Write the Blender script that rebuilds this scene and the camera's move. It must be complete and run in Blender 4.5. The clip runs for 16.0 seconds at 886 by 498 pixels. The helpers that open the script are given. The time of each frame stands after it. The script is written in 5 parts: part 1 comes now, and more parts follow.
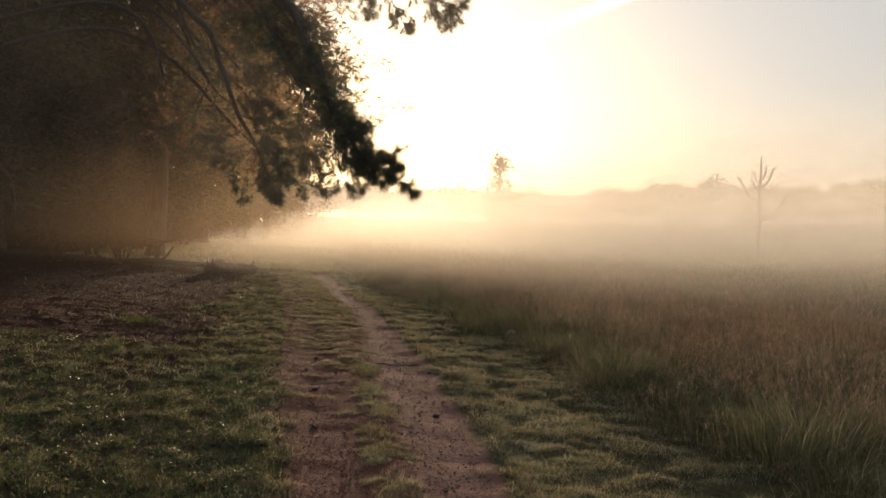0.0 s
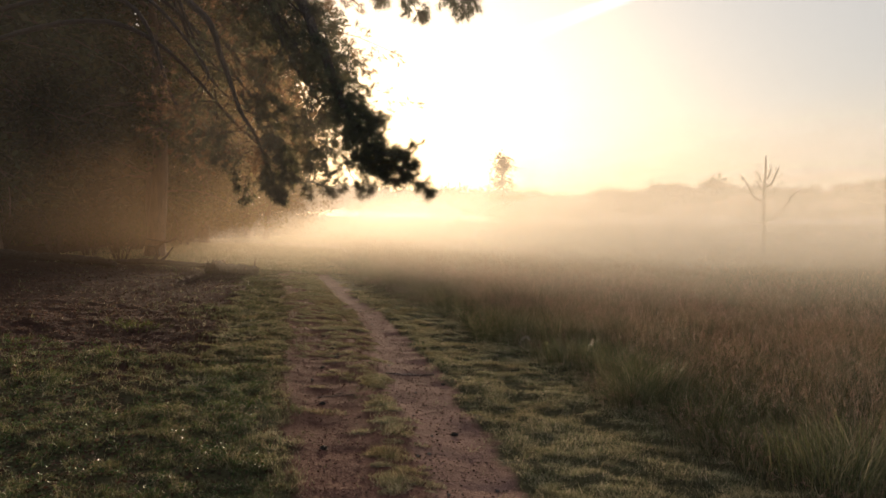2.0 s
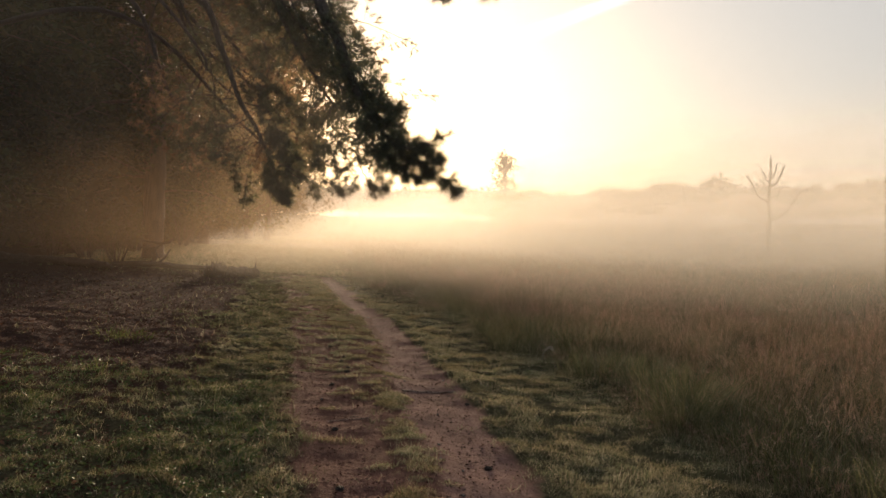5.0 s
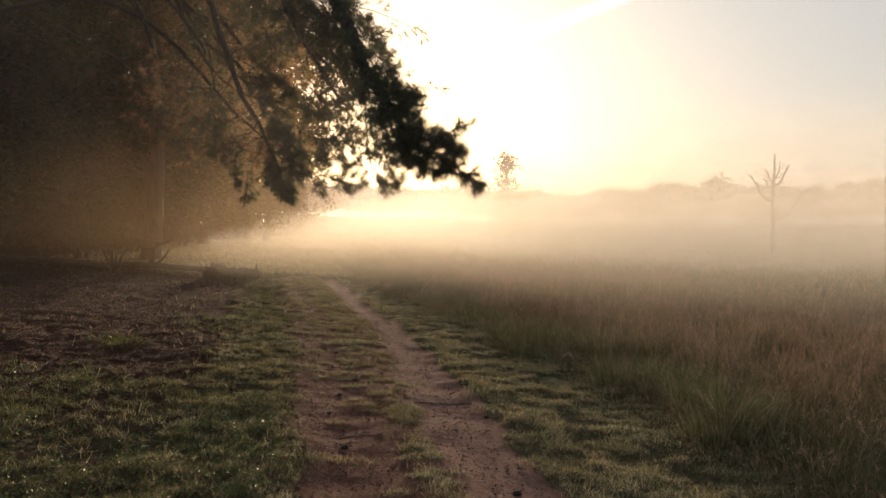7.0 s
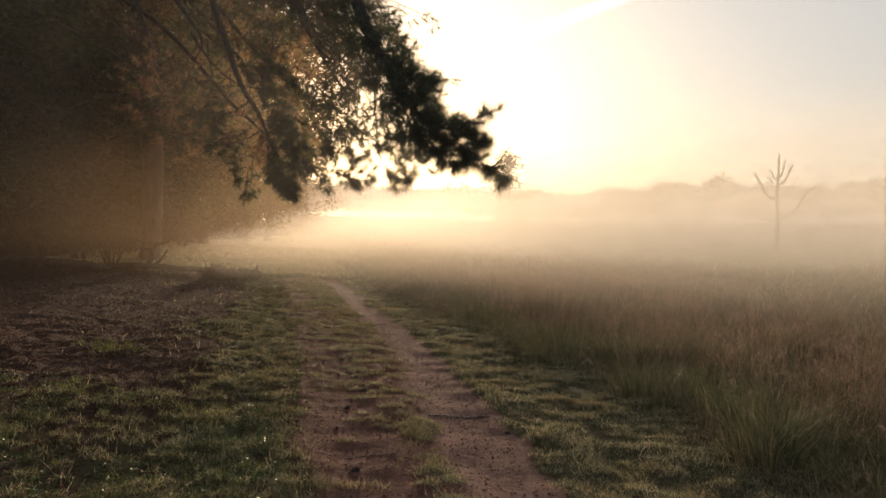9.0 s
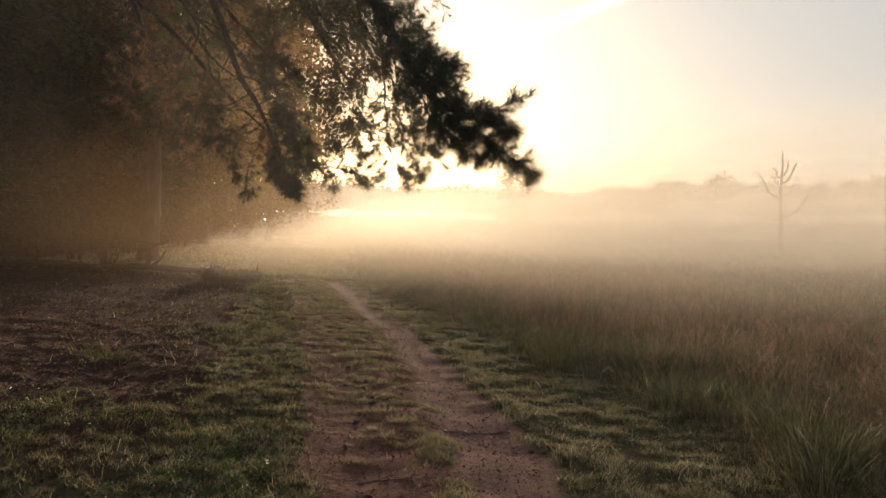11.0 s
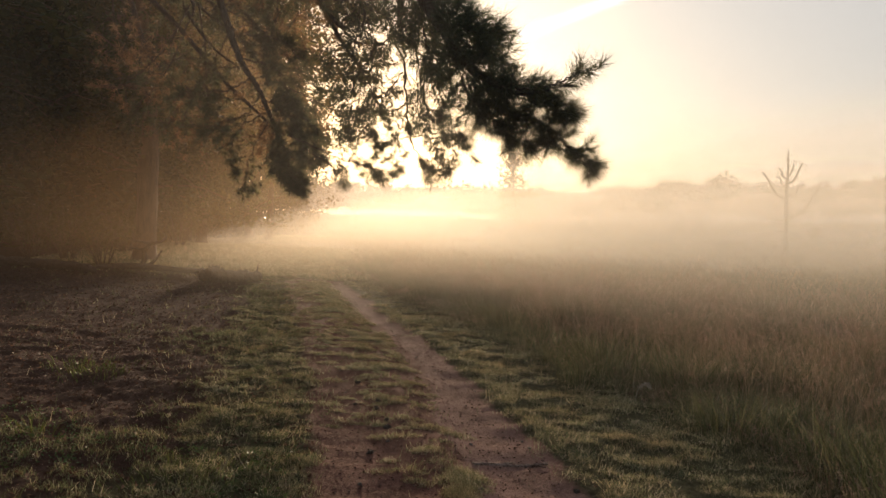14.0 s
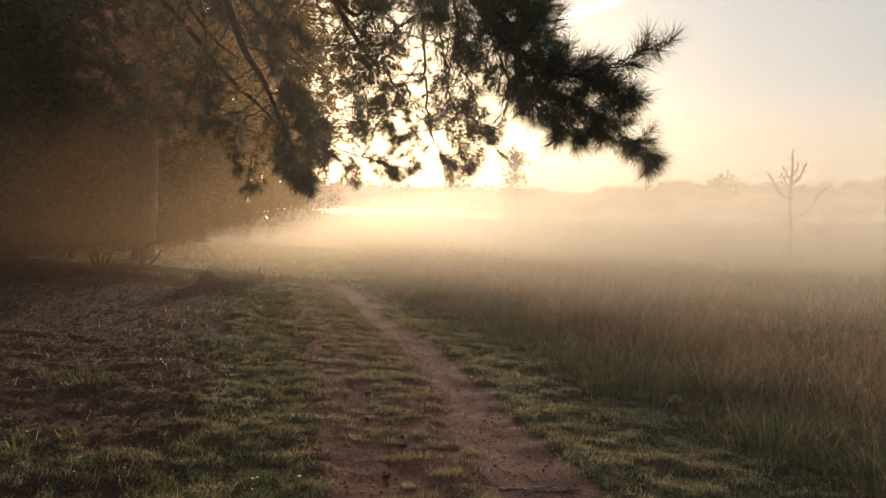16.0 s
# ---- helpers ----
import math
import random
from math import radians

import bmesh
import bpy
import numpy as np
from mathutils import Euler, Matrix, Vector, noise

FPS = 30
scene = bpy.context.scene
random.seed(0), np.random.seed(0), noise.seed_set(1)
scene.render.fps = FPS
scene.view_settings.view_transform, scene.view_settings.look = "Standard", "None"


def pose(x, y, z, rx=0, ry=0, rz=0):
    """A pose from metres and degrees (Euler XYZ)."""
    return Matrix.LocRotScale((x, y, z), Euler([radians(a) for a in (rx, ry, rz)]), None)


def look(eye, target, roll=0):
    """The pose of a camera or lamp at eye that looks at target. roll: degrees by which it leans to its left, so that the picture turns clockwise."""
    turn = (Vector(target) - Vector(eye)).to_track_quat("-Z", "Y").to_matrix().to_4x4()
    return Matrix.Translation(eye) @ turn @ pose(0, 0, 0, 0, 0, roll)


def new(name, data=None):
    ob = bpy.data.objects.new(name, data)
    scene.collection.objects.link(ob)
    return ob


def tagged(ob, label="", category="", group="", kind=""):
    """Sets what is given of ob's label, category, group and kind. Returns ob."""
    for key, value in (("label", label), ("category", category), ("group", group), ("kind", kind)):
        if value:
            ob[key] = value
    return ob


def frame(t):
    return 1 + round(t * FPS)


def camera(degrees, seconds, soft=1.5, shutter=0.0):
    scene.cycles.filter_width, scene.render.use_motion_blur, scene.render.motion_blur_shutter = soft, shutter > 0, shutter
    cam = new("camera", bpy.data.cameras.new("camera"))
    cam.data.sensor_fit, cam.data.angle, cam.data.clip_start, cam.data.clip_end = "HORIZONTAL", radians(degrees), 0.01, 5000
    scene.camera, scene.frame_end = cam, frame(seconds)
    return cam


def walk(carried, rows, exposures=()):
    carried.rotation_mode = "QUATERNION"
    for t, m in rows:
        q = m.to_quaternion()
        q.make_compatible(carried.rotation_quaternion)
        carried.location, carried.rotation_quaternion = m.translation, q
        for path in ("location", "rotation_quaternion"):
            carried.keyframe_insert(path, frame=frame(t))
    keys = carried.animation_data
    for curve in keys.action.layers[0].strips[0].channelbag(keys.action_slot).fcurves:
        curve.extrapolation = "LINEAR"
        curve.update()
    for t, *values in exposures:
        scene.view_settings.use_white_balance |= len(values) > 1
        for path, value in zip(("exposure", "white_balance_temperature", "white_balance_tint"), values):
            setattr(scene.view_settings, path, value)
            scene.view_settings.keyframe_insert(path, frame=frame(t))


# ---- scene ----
cam = camera(67.0, 16.0, soft=1.5)
PATH = [
    (0, look((0.348, -0.601, 1.483), (0.299, 1.397, 1.424), 0.58)),
    (0.5, look((0.308, -0.505, 1.493), (0.259, 1.494, 1.432), 0.67)),
    (1, look((0.269, -0.403, 1.501), (0.220, 1.595, 1.439), 0.62)),
    (1.5, look((0.230, -0.294, 1.502), (0.180, 1.705, 1.444), 0.63)),
    (2, look((0.196, -0.174, 1.501), (0.145, 1.825, 1.441), 0.65)),
    (2.5, look((0.165, -0.062, 1.506), (0.116, 1.937, 1.442), 0.56)),
    (3, look((0.129, 0.054, 1.511), (0.080, 2.053, 1.448), 0.58)),
    (3.5, look((0.098, 0.162, 1.512), (0.046, 2.160, 1.453), 0.55)),
    (4, look((0.057, 0.263, 1.522), (0.007, 2.262, 1.463), 0.55)),
    (6.5, look((-0.145, 0.792, 1.522), (-0.197, 2.790, 1.460), 0.60)),
    (7, look((-0.178, 0.901, 1.513), (-0.229, 2.900, 1.453), 0.52)),
    (7.5, look((-0.207, 1.017, 1.510), (-0.261, 3.016, 1.444), 0.47)),
    (8, look((-0.237, 1.133, 1.510), (-0.290, 3.131, 1.445), 0.46)),
    (8.5, look((-0.274, 1.235, 1.508), (-0.328, 3.234, 1.446), 0.49)),
    (9, look((-0.312, 1.336, 1.508), (-0.365, 3.334, 1.447), 0.47)),
    (11.5, look((-0.479, 1.858, 1.515), (-0.533, 3.856, 1.452), 0.37)),
    (12, look((-0.517, 1.963, 1.515), (-0.570, 3.961, 1.455), 0.41)),
    (12.5, look((-0.542, 2.064, 1.519), (-0.595, 4.062, 1.457), 0.43)),
    (13, look((-0.575, 2.187, 1.521), (-0.628, 4.185, 1.453), 0.44)),
    (13.5, look((-0.612, 2.304, 1.525), (-0.665, 4.303, 1.457), 0.61)),
    (14, look((-0.648, 2.396, 1.530), (-0.701, 4.394, 1.464), 0.63)),
    (14.5, look((-0.685, 2.495, 1.533), (-0.736, 4.493, 1.472), 0.58)),
    (15, look((-0.718, 2.596, 1.539), (-0.769, 4.594, 1.477), 0.61)),
    (15.5, look((-0.758, 2.690, 1.543), (-0.810, 4.688, 1.478), 0.70)),
    (16, look((-0.798, 2.786, 1.543), (-0.852, 4.784, 1.475), 0.71)),
]
walk(cam, PATH)

# ---- light and sky ----
SUN_AZ, SUN_EL = radians(-6.1), radians(6.2)
SUN_DIR = Vector((math.sin(SUN_AZ) * math.cos(SUN_EL), math.cos(SUN_AZ) * math.cos(SUN_EL), math.sin(SUN_EL)))
sun_data = bpy.data.lights.new("sun", "SUN")
sun_data.energy, sun_data.angle, sun_data.color = 10.0, radians(5.0), (1.0, 0.75, 0.51)
sun = new("sun", sun_data)
sun.matrix_world = look(SUN_DIR * 200, (0, 0, 0))

world = bpy.data.worlds.new("sky")
scene.world = world
world.use_nodes = True
wn, wl = world.node_tree.nodes, world.node_tree.links
wn.clear()
w_out = wn.new("ShaderNodeOutputWorld")
w_sky = wn.new("ShaderNodeTexSky")
w_sky.sky_type, w_sky.sun_disc = "NISHITA", False
w_sky.sun_elevation, w_sky.sun_rotation = SUN_EL, SUN_AZ
w_sky.air_density, w_sky.dust_density, w_sky.ozone_density = 1.0, 4.0, 1.0
w_bg = wn.new("ShaderNodeBackground")
w_bg.inputs[1].default_value = 0.05
wl.new(w_sky.outputs[0], w_bg.inputs[0])
# thin morning haze: an even veil and the wide aureole that it makes round the low sun
w_tc = wn.new("ShaderNodeTexCoord")
w_dot = wn.new("ShaderNodeVectorMath")
w_dot.operation = "DOT_PRODUCT"
w_dot.inputs[1].default_value = SUN_DIR
wl.new(w_tc.outputs["Generated"], w_dot.inputs[0])
w_pos = wn.new("ShaderNodeMath")
w_pos.operation = "MAXIMUM"
w_pos.inputs[1].default_value = 0.0
wl.new(w_dot.outputs["Value"], w_pos.inputs[0])
w_last = w_bg.outputs[0]


def sky_lobe(power, colour, strength, last):
    p = wn.new("ShaderNodeMath")
    p.operation = "POWER"
    p.inputs[1].default_value = power
    wl.new(w_pos.outputs[0], p.inputs[0])
    m = wn.new("ShaderNodeMath")
    m.operation = "MULTIPLY"
    m.inputs[1].default_value = strength
    wl.new(p.outputs[0], m.inputs[0])
    b = wn.new("ShaderNodeBackground")
    b.inputs[0].default_value = (*colour, 1)
    wl.new(m.outputs[0], b.inputs[1])
    a = wn.new("ShaderNodeAddShader")
    wl.new(last, a.inputs[0])
    wl.new(b.outputs[0], a.inputs[1])
    return a.outputs[0]


w_last = sky_lobe(0.0001, (0.97, 0.97, 0.985), 0.395, w_last)
w_last = sky_lobe(7.0, (1.0, 0.965, 0.90), 0.155, w_last)
w_last = sky_lobe(45.0, (1.0, 0.955, 0.84), 0.36, w_last)
w_last = sky_lobe(420.0, (1.0, 0.86, 0.56), 0.62, w_last)
w_back = wn.new("ShaderNodeMapRange")
w_back.inputs[1].default_value, w_back.inputs[2].default_value, w_back.inputs[3].default_value, w_back.inputs[4].default_value = 0.75, -0.4, 0.0, 0.24
wl.new(w_dot.outputs["Value"], w_back.inputs[0])
w_blue = wn.new("ShaderNodeBackground")
w_blue.inputs[0].default_value = (0.62, 0.76, 1.0, 1)
wl.new(w_back.outputs[0], w_blue.inputs[1])
w_add = wn.new("ShaderNodeAddShader")
wl.new(w_last, w_add.inputs[0])
wl.new(w_blue.outputs[0], w_add.inputs[1])
wl.new(w_add.outputs[0], w_out.inputs[0])
scene.view_settings.exposure = 0.14
scene.cycles.transparent_max_bounces = 40


# ---- materials ----
def material(name):
    m = bpy.data.materials.new(name)
    m.use_nodes = True
    m.node_tree.nodes.clear()
    return m, m.node_tree.nodes, m.node_tree.links


def ramp(nodes, links, fac, stops):
    r = nodes.new("ShaderNodeValToRGB")
    el = r.color_ramp.elements
    while len(el) < len(stops):
        el.new(0.5)
    for e, (p, c) in zip(el, stops):
        e.position, e.color = p, (*c, 1)
    links.new(fac, r.inputs[0])
    return r.outputs[0]


def noise_tex(nodes, links, vec, scale, detail=4.0, rough=0.55):
    n = nodes.new("ShaderNodeTexNoise")
    n.inputs["Scale"].default_value, n.inputs["Detail"].default_value, n.inputs["Roughness"].default_value = scale, detail, rough
    if vec is not None:
        links.new(vec, n.inputs["Vector"])
    return n.outputs["Fac"]


def mix_col(nodes, links, fac, a, b, mode="MIX"):
    m = nodes.new("ShaderNodeMix")
    m.data_type, m.blend_type = "RGBA", mode
    if isinstance(fac, (int, float)):
        m.inputs[0].default_value = fac
    else:
        links.new(fac, m.inputs[0])
    for s, v in ((6, a), (7, b)):
        if isinstance(v, tuple):
            m.inputs[s].default_value = (*v, 1)
        else:
            links.new(v, m.inputs[s])
    return m.outputs[2]


def blade_material(name, stops, tint_scale=0.6, tint=(0.55, 0.5, 0.35), through_amount=0.5, rough=0.45, gloss=0.1):
    """Thin leaves: colour by blade and by patch, part of the light goes through."""
    m, n, l = material(name)
    g = n.new("ShaderNodeNewGeometry")
    col = ramp(n, l, g.outputs["Random Per Island"], stops)
    patch = noise_tex(n, l, g.outputs["Position"], tint_scale, 3.0)
    pr = n.new("ShaderNodeMapRange")
    pr.inputs[1].default_value, pr.inputs[2].default_value, pr.inputs[3].default_value, pr.inputs[4].default_value = 0.35, 0.7, 0.0, 0.75
    l.new(patch, pr.inputs[0])
    dry = mix_col(n, l, 1.0, col, tint, "MULTIPLY")
    col = mix_col(n, l, pr.outputs[0], col, dry)
    b = n.new("ShaderNodeBsdfPrincipled")
    l.new(col, b.inputs["Base Color"])
    b.inputs["Roughness"].default_value = rough
    b.inputs["Specular IOR Level"].default_value = gloss
    t = n.new("ShaderNodeBsdfTranslucent")
    l.new(col, t.inputs[0])
    mx = n.new("ShaderNodeMixShader")
    mx.inputs[0].default_value = through_amount
    l.new(b.outputs[0], mx.inputs[1])
    l.new(t.outputs[0], mx.inputs[2])
    o = n.new("ShaderNodeOutputMaterial")
    l.new(mx.outputs[0], o.inputs[0])
    return m


def bark_material(name, dark, light, scale=6.0, stretch=0.25):
    m, n, l = material(name)
    tc = n.new("ShaderNodeTexCoord")
    mp = n.new("ShaderNodeMapping")
    mp.inputs["Scale"].default_value = (1, 1, stretch)
    l.new(tc.outputs["Object"], mp.inputs[0])
    f1 = noise_tex(n, l, mp.outputs[0], scale, 6.0, 0.65)
    f2 = noise_tex(n, l, tc.outputs["Object"], scale * 6, 3.0)
    col = ramp(n, l, f1, [(0.32, dark), (0.68, light)])
    col = mix_col(n, l, 0.4, col, ramp(n, l, f2, [(0.3, dark), (0.7, light)]))
    v = n.new("ShaderNodeTexVoronoi")
    v.inputs["Scale"].default_value = scale * 1.6
    l.new(mp.outputs[0], v.inputs["Vector"])
    bu = n.new("ShaderNodeBump")
    bu.inputs["Strength"].default_value, bu.inputs["Distance"].default_value = 0.8, 0.03
    l.new(v.outputs["Distance"], bu.inputs["Height"])
    b = n.new("ShaderNodeBsdfPrincipled")
    b.inputs["Roughness"].default_value = 0.9
    l.new(col, b.inputs["Base Color"])
    l.new(bu.outputs[0], b.inputs["Normal"])
    o = n.new("ShaderNodeOutputMaterial")
    l.new(b.outputs[0], o.inputs[0])
    return m


def ground_material():
    """Soil, sand, leaf litter and grass thatch, laid out by the plan's masks and broken up by noise."""
    m, n, l = material("ground")
    g = n.new("ShaderNodeNewGeometry")
    pos = g.outputs["Position"]
    big, mid, fine, grit = (noise_tex(n, l, pos, s, d) for s, d in ((0.5, 3), (3.0, 5), (18.0, 5), (95.0, 3)))

    def mask(name, lo, hi):
        a = n.new("ShaderNodeAttribute")
        a.attribute_name = name
        s = n.new("ShaderNodeMath")
        s.operation = "MULTIPLY_ADD"
        s.inputs[1].default_value = 0.7
        l.new(mid, s.inputs[0])
        l.new(a.outputs["Fac"], s.inputs[2])
        s2 = n.new("ShaderNodeMath")
        s2.operation = "MULTIPLY_ADD"
        s2.inputs[1].default_value = 0.35
        l.new(fine, s2.inputs[0])
        l.new(s.outputs[0], s2.inputs[2])
        r = n.new("ShaderNodeMapRange")
        r.interpolation_type = "SMOOTHSTEP"
        r.inputs[1].default_value, r.inputs[2].default_value = lo + 0.52, hi + 0.52
        l.new(s2.outputs[0], r.inputs[0])
        return r.outputs[0]

    thatch = mix_col(n, l, big, ramp(n, l, fine, [(0.3, (0.034, 0.036, 0.016)), (0.7, (0.095, 0.088, 0.040))]),
                     ramp(n, l, fine, [(0.3, (0.040, 0.030, 0.018)), (0.7, (0.110, 0.080, 0.045))]))
    litter = mix_col(n, l, mid, ramp(n, l, grit, [(0.3, (0.026, 0.014, 0.010)), (0.7, (0.108, 0.057, 0.041))]),
                     ramp(n, l, fine, [(0.3, (0.029, 0.016, 0.011)), (0.7, (0.082, 0.046, 0.033))]))
    soil = mix_col(n, l, fine, ramp(n, l, grit, [(0.3, (0.058, 0.026, 0.018)), (0.7, (0.21, 0.102, 0.074))]),
                   ramp(n, l, mid, [(0.3, (0.072, 0.033, 0.023)), (0.7, (0.195, 0.096, 0.070))]))
    sand = mix_col(n, l, fine, ramp(n, l, grit, [(0.3, (0.095, 0.049, 0.036)), (0.7, (0.29, 0.162, 0.126))]),
                   ramp(n, l, mid, [(0.3, (0.14, 0.080, 0.058)), (0.7, (0.28, 0.162, 0.126))]))
    meadow = mix_col(n, l, mid, (0.10, 0.085, 0.045), (0.17, 0.13, 0.075))
    col = mix_col(n, l, mask("meadow", 0.3, 0.7), thatch, meadow)
    col = mix_col(n, l, mask("litter", 0.3, 0.7), col, litter)
    col = mix_col(n, l, mask("soil", 0.3, 0.7), col, soil)
    col = mix_col(n, l, mask("sand", 0.3, 0.7), col, sand)
    bu = n.new("ShaderNodeBump")
    bu.inputs["Strength"].default_value, bu.inputs["Distance"].default_value = 0.9, 0.03
    hsum = n.new("ShaderNodeMath")
    hsum.operation = "MULTIPLY_ADD"
    hsum.inputs[1].default_value = 0.35
    l.new(grit, hsum.inputs[0])
    l.new(fine, hsum.inputs[2])
    l.new(hsum.outputs[0], bu.inputs["Height"])
    b = n.new("ShaderNodeBsdfPrincipled")
    b.inputs["Roughness"].default_value = 0.95
    b.inputs["Specular IOR Level"].default_value = 0.04
    l.new(col, b.inputs["Base Color"])
    l.new(bu.outputs[0], b.inputs["Normal"])
    o = n.new("ShaderNodeOutputMaterial")
    l.new(b.outputs[0], o.inputs[0])
    return m


def mist_material(name, density, base, top, scale, seed, edge, glow=0.18, low=(0.0, 0.9), back=0.35, light_tint=(1.0, 1.0, 1.0), sides=(0.32, 1.0), under=1.0, inner=1.0):
    """A veil of droplets: most light passes, some is thrown forward in a wide cone, a little to all sides. Its tint
    puts warm sunlight into the colour.
    """
    m, n, l = material(name)
    g = n.new("ShaderNodeNewGeometry")
    mp = n.new("ShaderNodeMapping")
    mp.inputs["Location"].default_value = (seed * 17.3, seed * 5.1, seed * 3.7)
    mp.inputs["Scale"].default_value = (1.0, 1.0, 3.2)
    l.new(g.outputs["Position"], mp.inputs[0])
    f = noise_tex(n, l, mp.outputs[0], scale, 4.0, 0.5)
    sep = n.new("ShaderNodeSeparateXYZ")
    l.new(g.outputs["Position"], sep.inputs[0])
    wob = n.new("ShaderNodeMath")
    wob.operation = "MULTIPLY_ADD"
    wob.inputs[1].default_value = -0.9 * (top - base) * 0.5
    l.new(f, wob.inputs[0])
    l.new(sep.outputs[2], wob.inputs[2])
    fall = n.new("ShaderNodeMapRange")
    fall.interpolation_type = "SMOOTHSTEP"
    fall.inputs[1].default_value, fall.inputs[2].default_value = base, top
    fall.inputs[3].default_value, fall.inputs[4].default_value = 1.0, 0.0
    l.new(wob.outputs[0], fall.inputs[0])
    lie = None
    for op, value in (("DIVIDE", 13.0), ("TANH", 0.0), ("MULTIPLY", 0.047 * 13)):
        q = n.new("ShaderNodeMath")
        q.operation = op
        q.inputs[1].default_value = value
        l.new(sep.outputs[0] if lie is None else lie, q.inputs[0])
        lie = q.outputs[0]
    over = n.new("ShaderNodeMath")
    l.new(sep.outputs[2], over.inputs[0])
    l.new(lie, over.inputs[1])
    foot = n.new("ShaderNodeMapRange")
    foot.interpolation_type = "SMOOTHSTEP"
    foot.inputs[1].default_value, foot.inputs[2].default_value = low
    l.new(over.outputs[0], foot.inputs[0])
    puff = n.new("ShaderNodeMapRange")
    puff.inputs[1].default_value, puff.inputs[2].default_value = 0.3, 0.75
    puff.inputs[3].default_value, puff.inputs[4].default_value = 0.6, 1.35
    l.new(f, puff.inputs[0])
    wood = n.new("ShaderNodeMapRange")
    wood.interpolation_type = "SMOOTHSTEP"
    wood.inputs[1].default_value, wood.inputs[2].default_value, wood.inputs[3].default_value, wood.inputs[4].default_value = edge[0] - 6.0, edge[1] + 5.0, *sides
    l.new(sep.outputs[0], wood.inputs[0])
    deep = n.new("ShaderNodeMapRange")
    deep.inputs[1].default_value, deep.inputs[2].default_value, deep.inputs[3].default_value = -11.0, -5.0, inner
    l.new(sep.outputs[0], deep.inputs[0])
    # thinned above a sloping plane, in place of the canopy's shadow on the mist
    beam_edge = n.new("ShaderNodeVectorMath")
    beam_edge.operation = "DOT_PRODUCT"
    beam_edge.inputs[1].default_value = (-0.26, -0.107, 1.0)
    l.new(g.outputs["Position"], beam_edge.inputs[0])
    shade = n.new("ShaderNodeMapRange")
    shade.interpolation_type = "SMOOTHSTEP"
    shade.inputs[1].default_value, shade.inputs[2].default_value, shade.inputs[3].default_value, shade.inputs[4].default_value = 0.15, 1.15, 1.0, under
    l.new(beam_edge.outputs["Value"], shade.inputs[0])
    d = None
    for s in (fall.outputs[0], foot.outputs[0], puff.outputs[0], wood.outputs[0], shade.outputs[0], deep.outputs[0]):
        x = n.new("ShaderNodeMath")
        x.operation = "MULTIPLY"
        if d is None:
            x.inputs[0].default_value = density
        else:
            l.new(d, x.inputs[0])
        l.new(s, x.inputs[1])
        d = x.outputs[0]
    tr = n.new("ShaderNodeBsdfTransparent")
    fw = n.new("ShaderNodeBsdfRefraction")
    fw.distribution = "GGX"
    fw.inputs["Color"].default_value = (0.50 * light_tint[0], 0.48 * light_tint[1], 0.46 * light_tint[2], 1)
    fw.inputs["Roughness"].default_value, fw.inputs["IOR"].default_value = 0.75, 1.45
    tl = n.new("ShaderNodeBsdfTranslucent")
    tl.inputs[0].default_value = (0.55 * light_tint[0], 0.53 * light_tint[1], 0.515 * light_tint[2], 1)
    df = n.new("ShaderNodeBsdfDiffuse")
    df.inputs[0].default_value = (0.78 * light_tint[0], 0.775 * light_tint[1], 0.77 * light_tint[2], 1)
    a = n.new("ShaderNodeMixShader")
    a.inputs[0].default_value = back
    l.new(tl.outputs[0], a.inputs[1])
    l.new(df.outputs[0], a.inputs[2])
    b = n.new("ShaderNodeMixShader")
    b.inputs[0].default_value = 1.0 - glow
    l.new(fw.outputs[0], b.inputs[1])
    l.new(a.outputs[0], b.inputs[2])
    c = n.new("ShaderNodeMixShader")
    l.new(d, c.inputs[0])
    l.new(tr.outputs[0], c.inputs[1])
    l.new(b.outputs[0], c.inputs[2])
    o = n.new("ShaderNodeOutputMaterial")
    l.new(c.outputs[0], o.inputs[0])
    return m


MAT_GROUND = ground_material()
MAT_LAWN = blade_material("short_grass", [(0.0, (0.13, 0.155, 0.074)), (0.45, (0.27, 0.265, 0.145)), (0.8, (0.50, 0.42, 0.27)), (1.0, (0.74, 0.62, 0.45))], 1.6, (0.66, 0.53, 0.42))
# greener, darker lawn colours with the wood's shade put into them
MAT_SHADED_TURF = blade_material("shaded_turf", [(0.0, (0.066, 0.086, 0.038)), (0.5, (0.14, 0.155, 0.070)), (0.85, (0.24, 0.22, 0.125)), (1.0, (0.52, 0.45, 0.32))], 0.9, (0.7, 0.55, 0.42))
MAT_WEED = blade_material("weed_leaves", [(0.0, (0.045, 0.075, 0.025)), (0.6, (0.085, 0.125, 0.045)), (1.0, (0.17, 0.16, 0.075))], 0.8, (0.9, 0.75, 0.6), 0.3, 0.5, 0.12)
MAT_TALL = blade_material("tall_grass", [(0.0, (0.068, 0.082, 0.040)), (0.45, (0.145, 0.142, 0.076)), (0.8, (0.28, 0.225, 0.14)), (1.0, (0.50, 0.40, 0.29))], 0.5, (0.95, 0.74, 0.62))
MAT_SEED = blade_material("seed_heads", [(0.0, (0.24, 0.14, 0.10)), (0.6, (0.40, 0.26, 0.19)), (1.0, (0.58, 0.45, 0.34))], 0.3, (0.8, 0.6, 0.6))
MAT_LUSH = blade_material("lush_grass", [(0.0, (0.055, 0.08, 0.018)), (0.6, (0.115, 0.14, 0.034)), (1.0, (0.25, 0.23, 0.09))], 2.0)
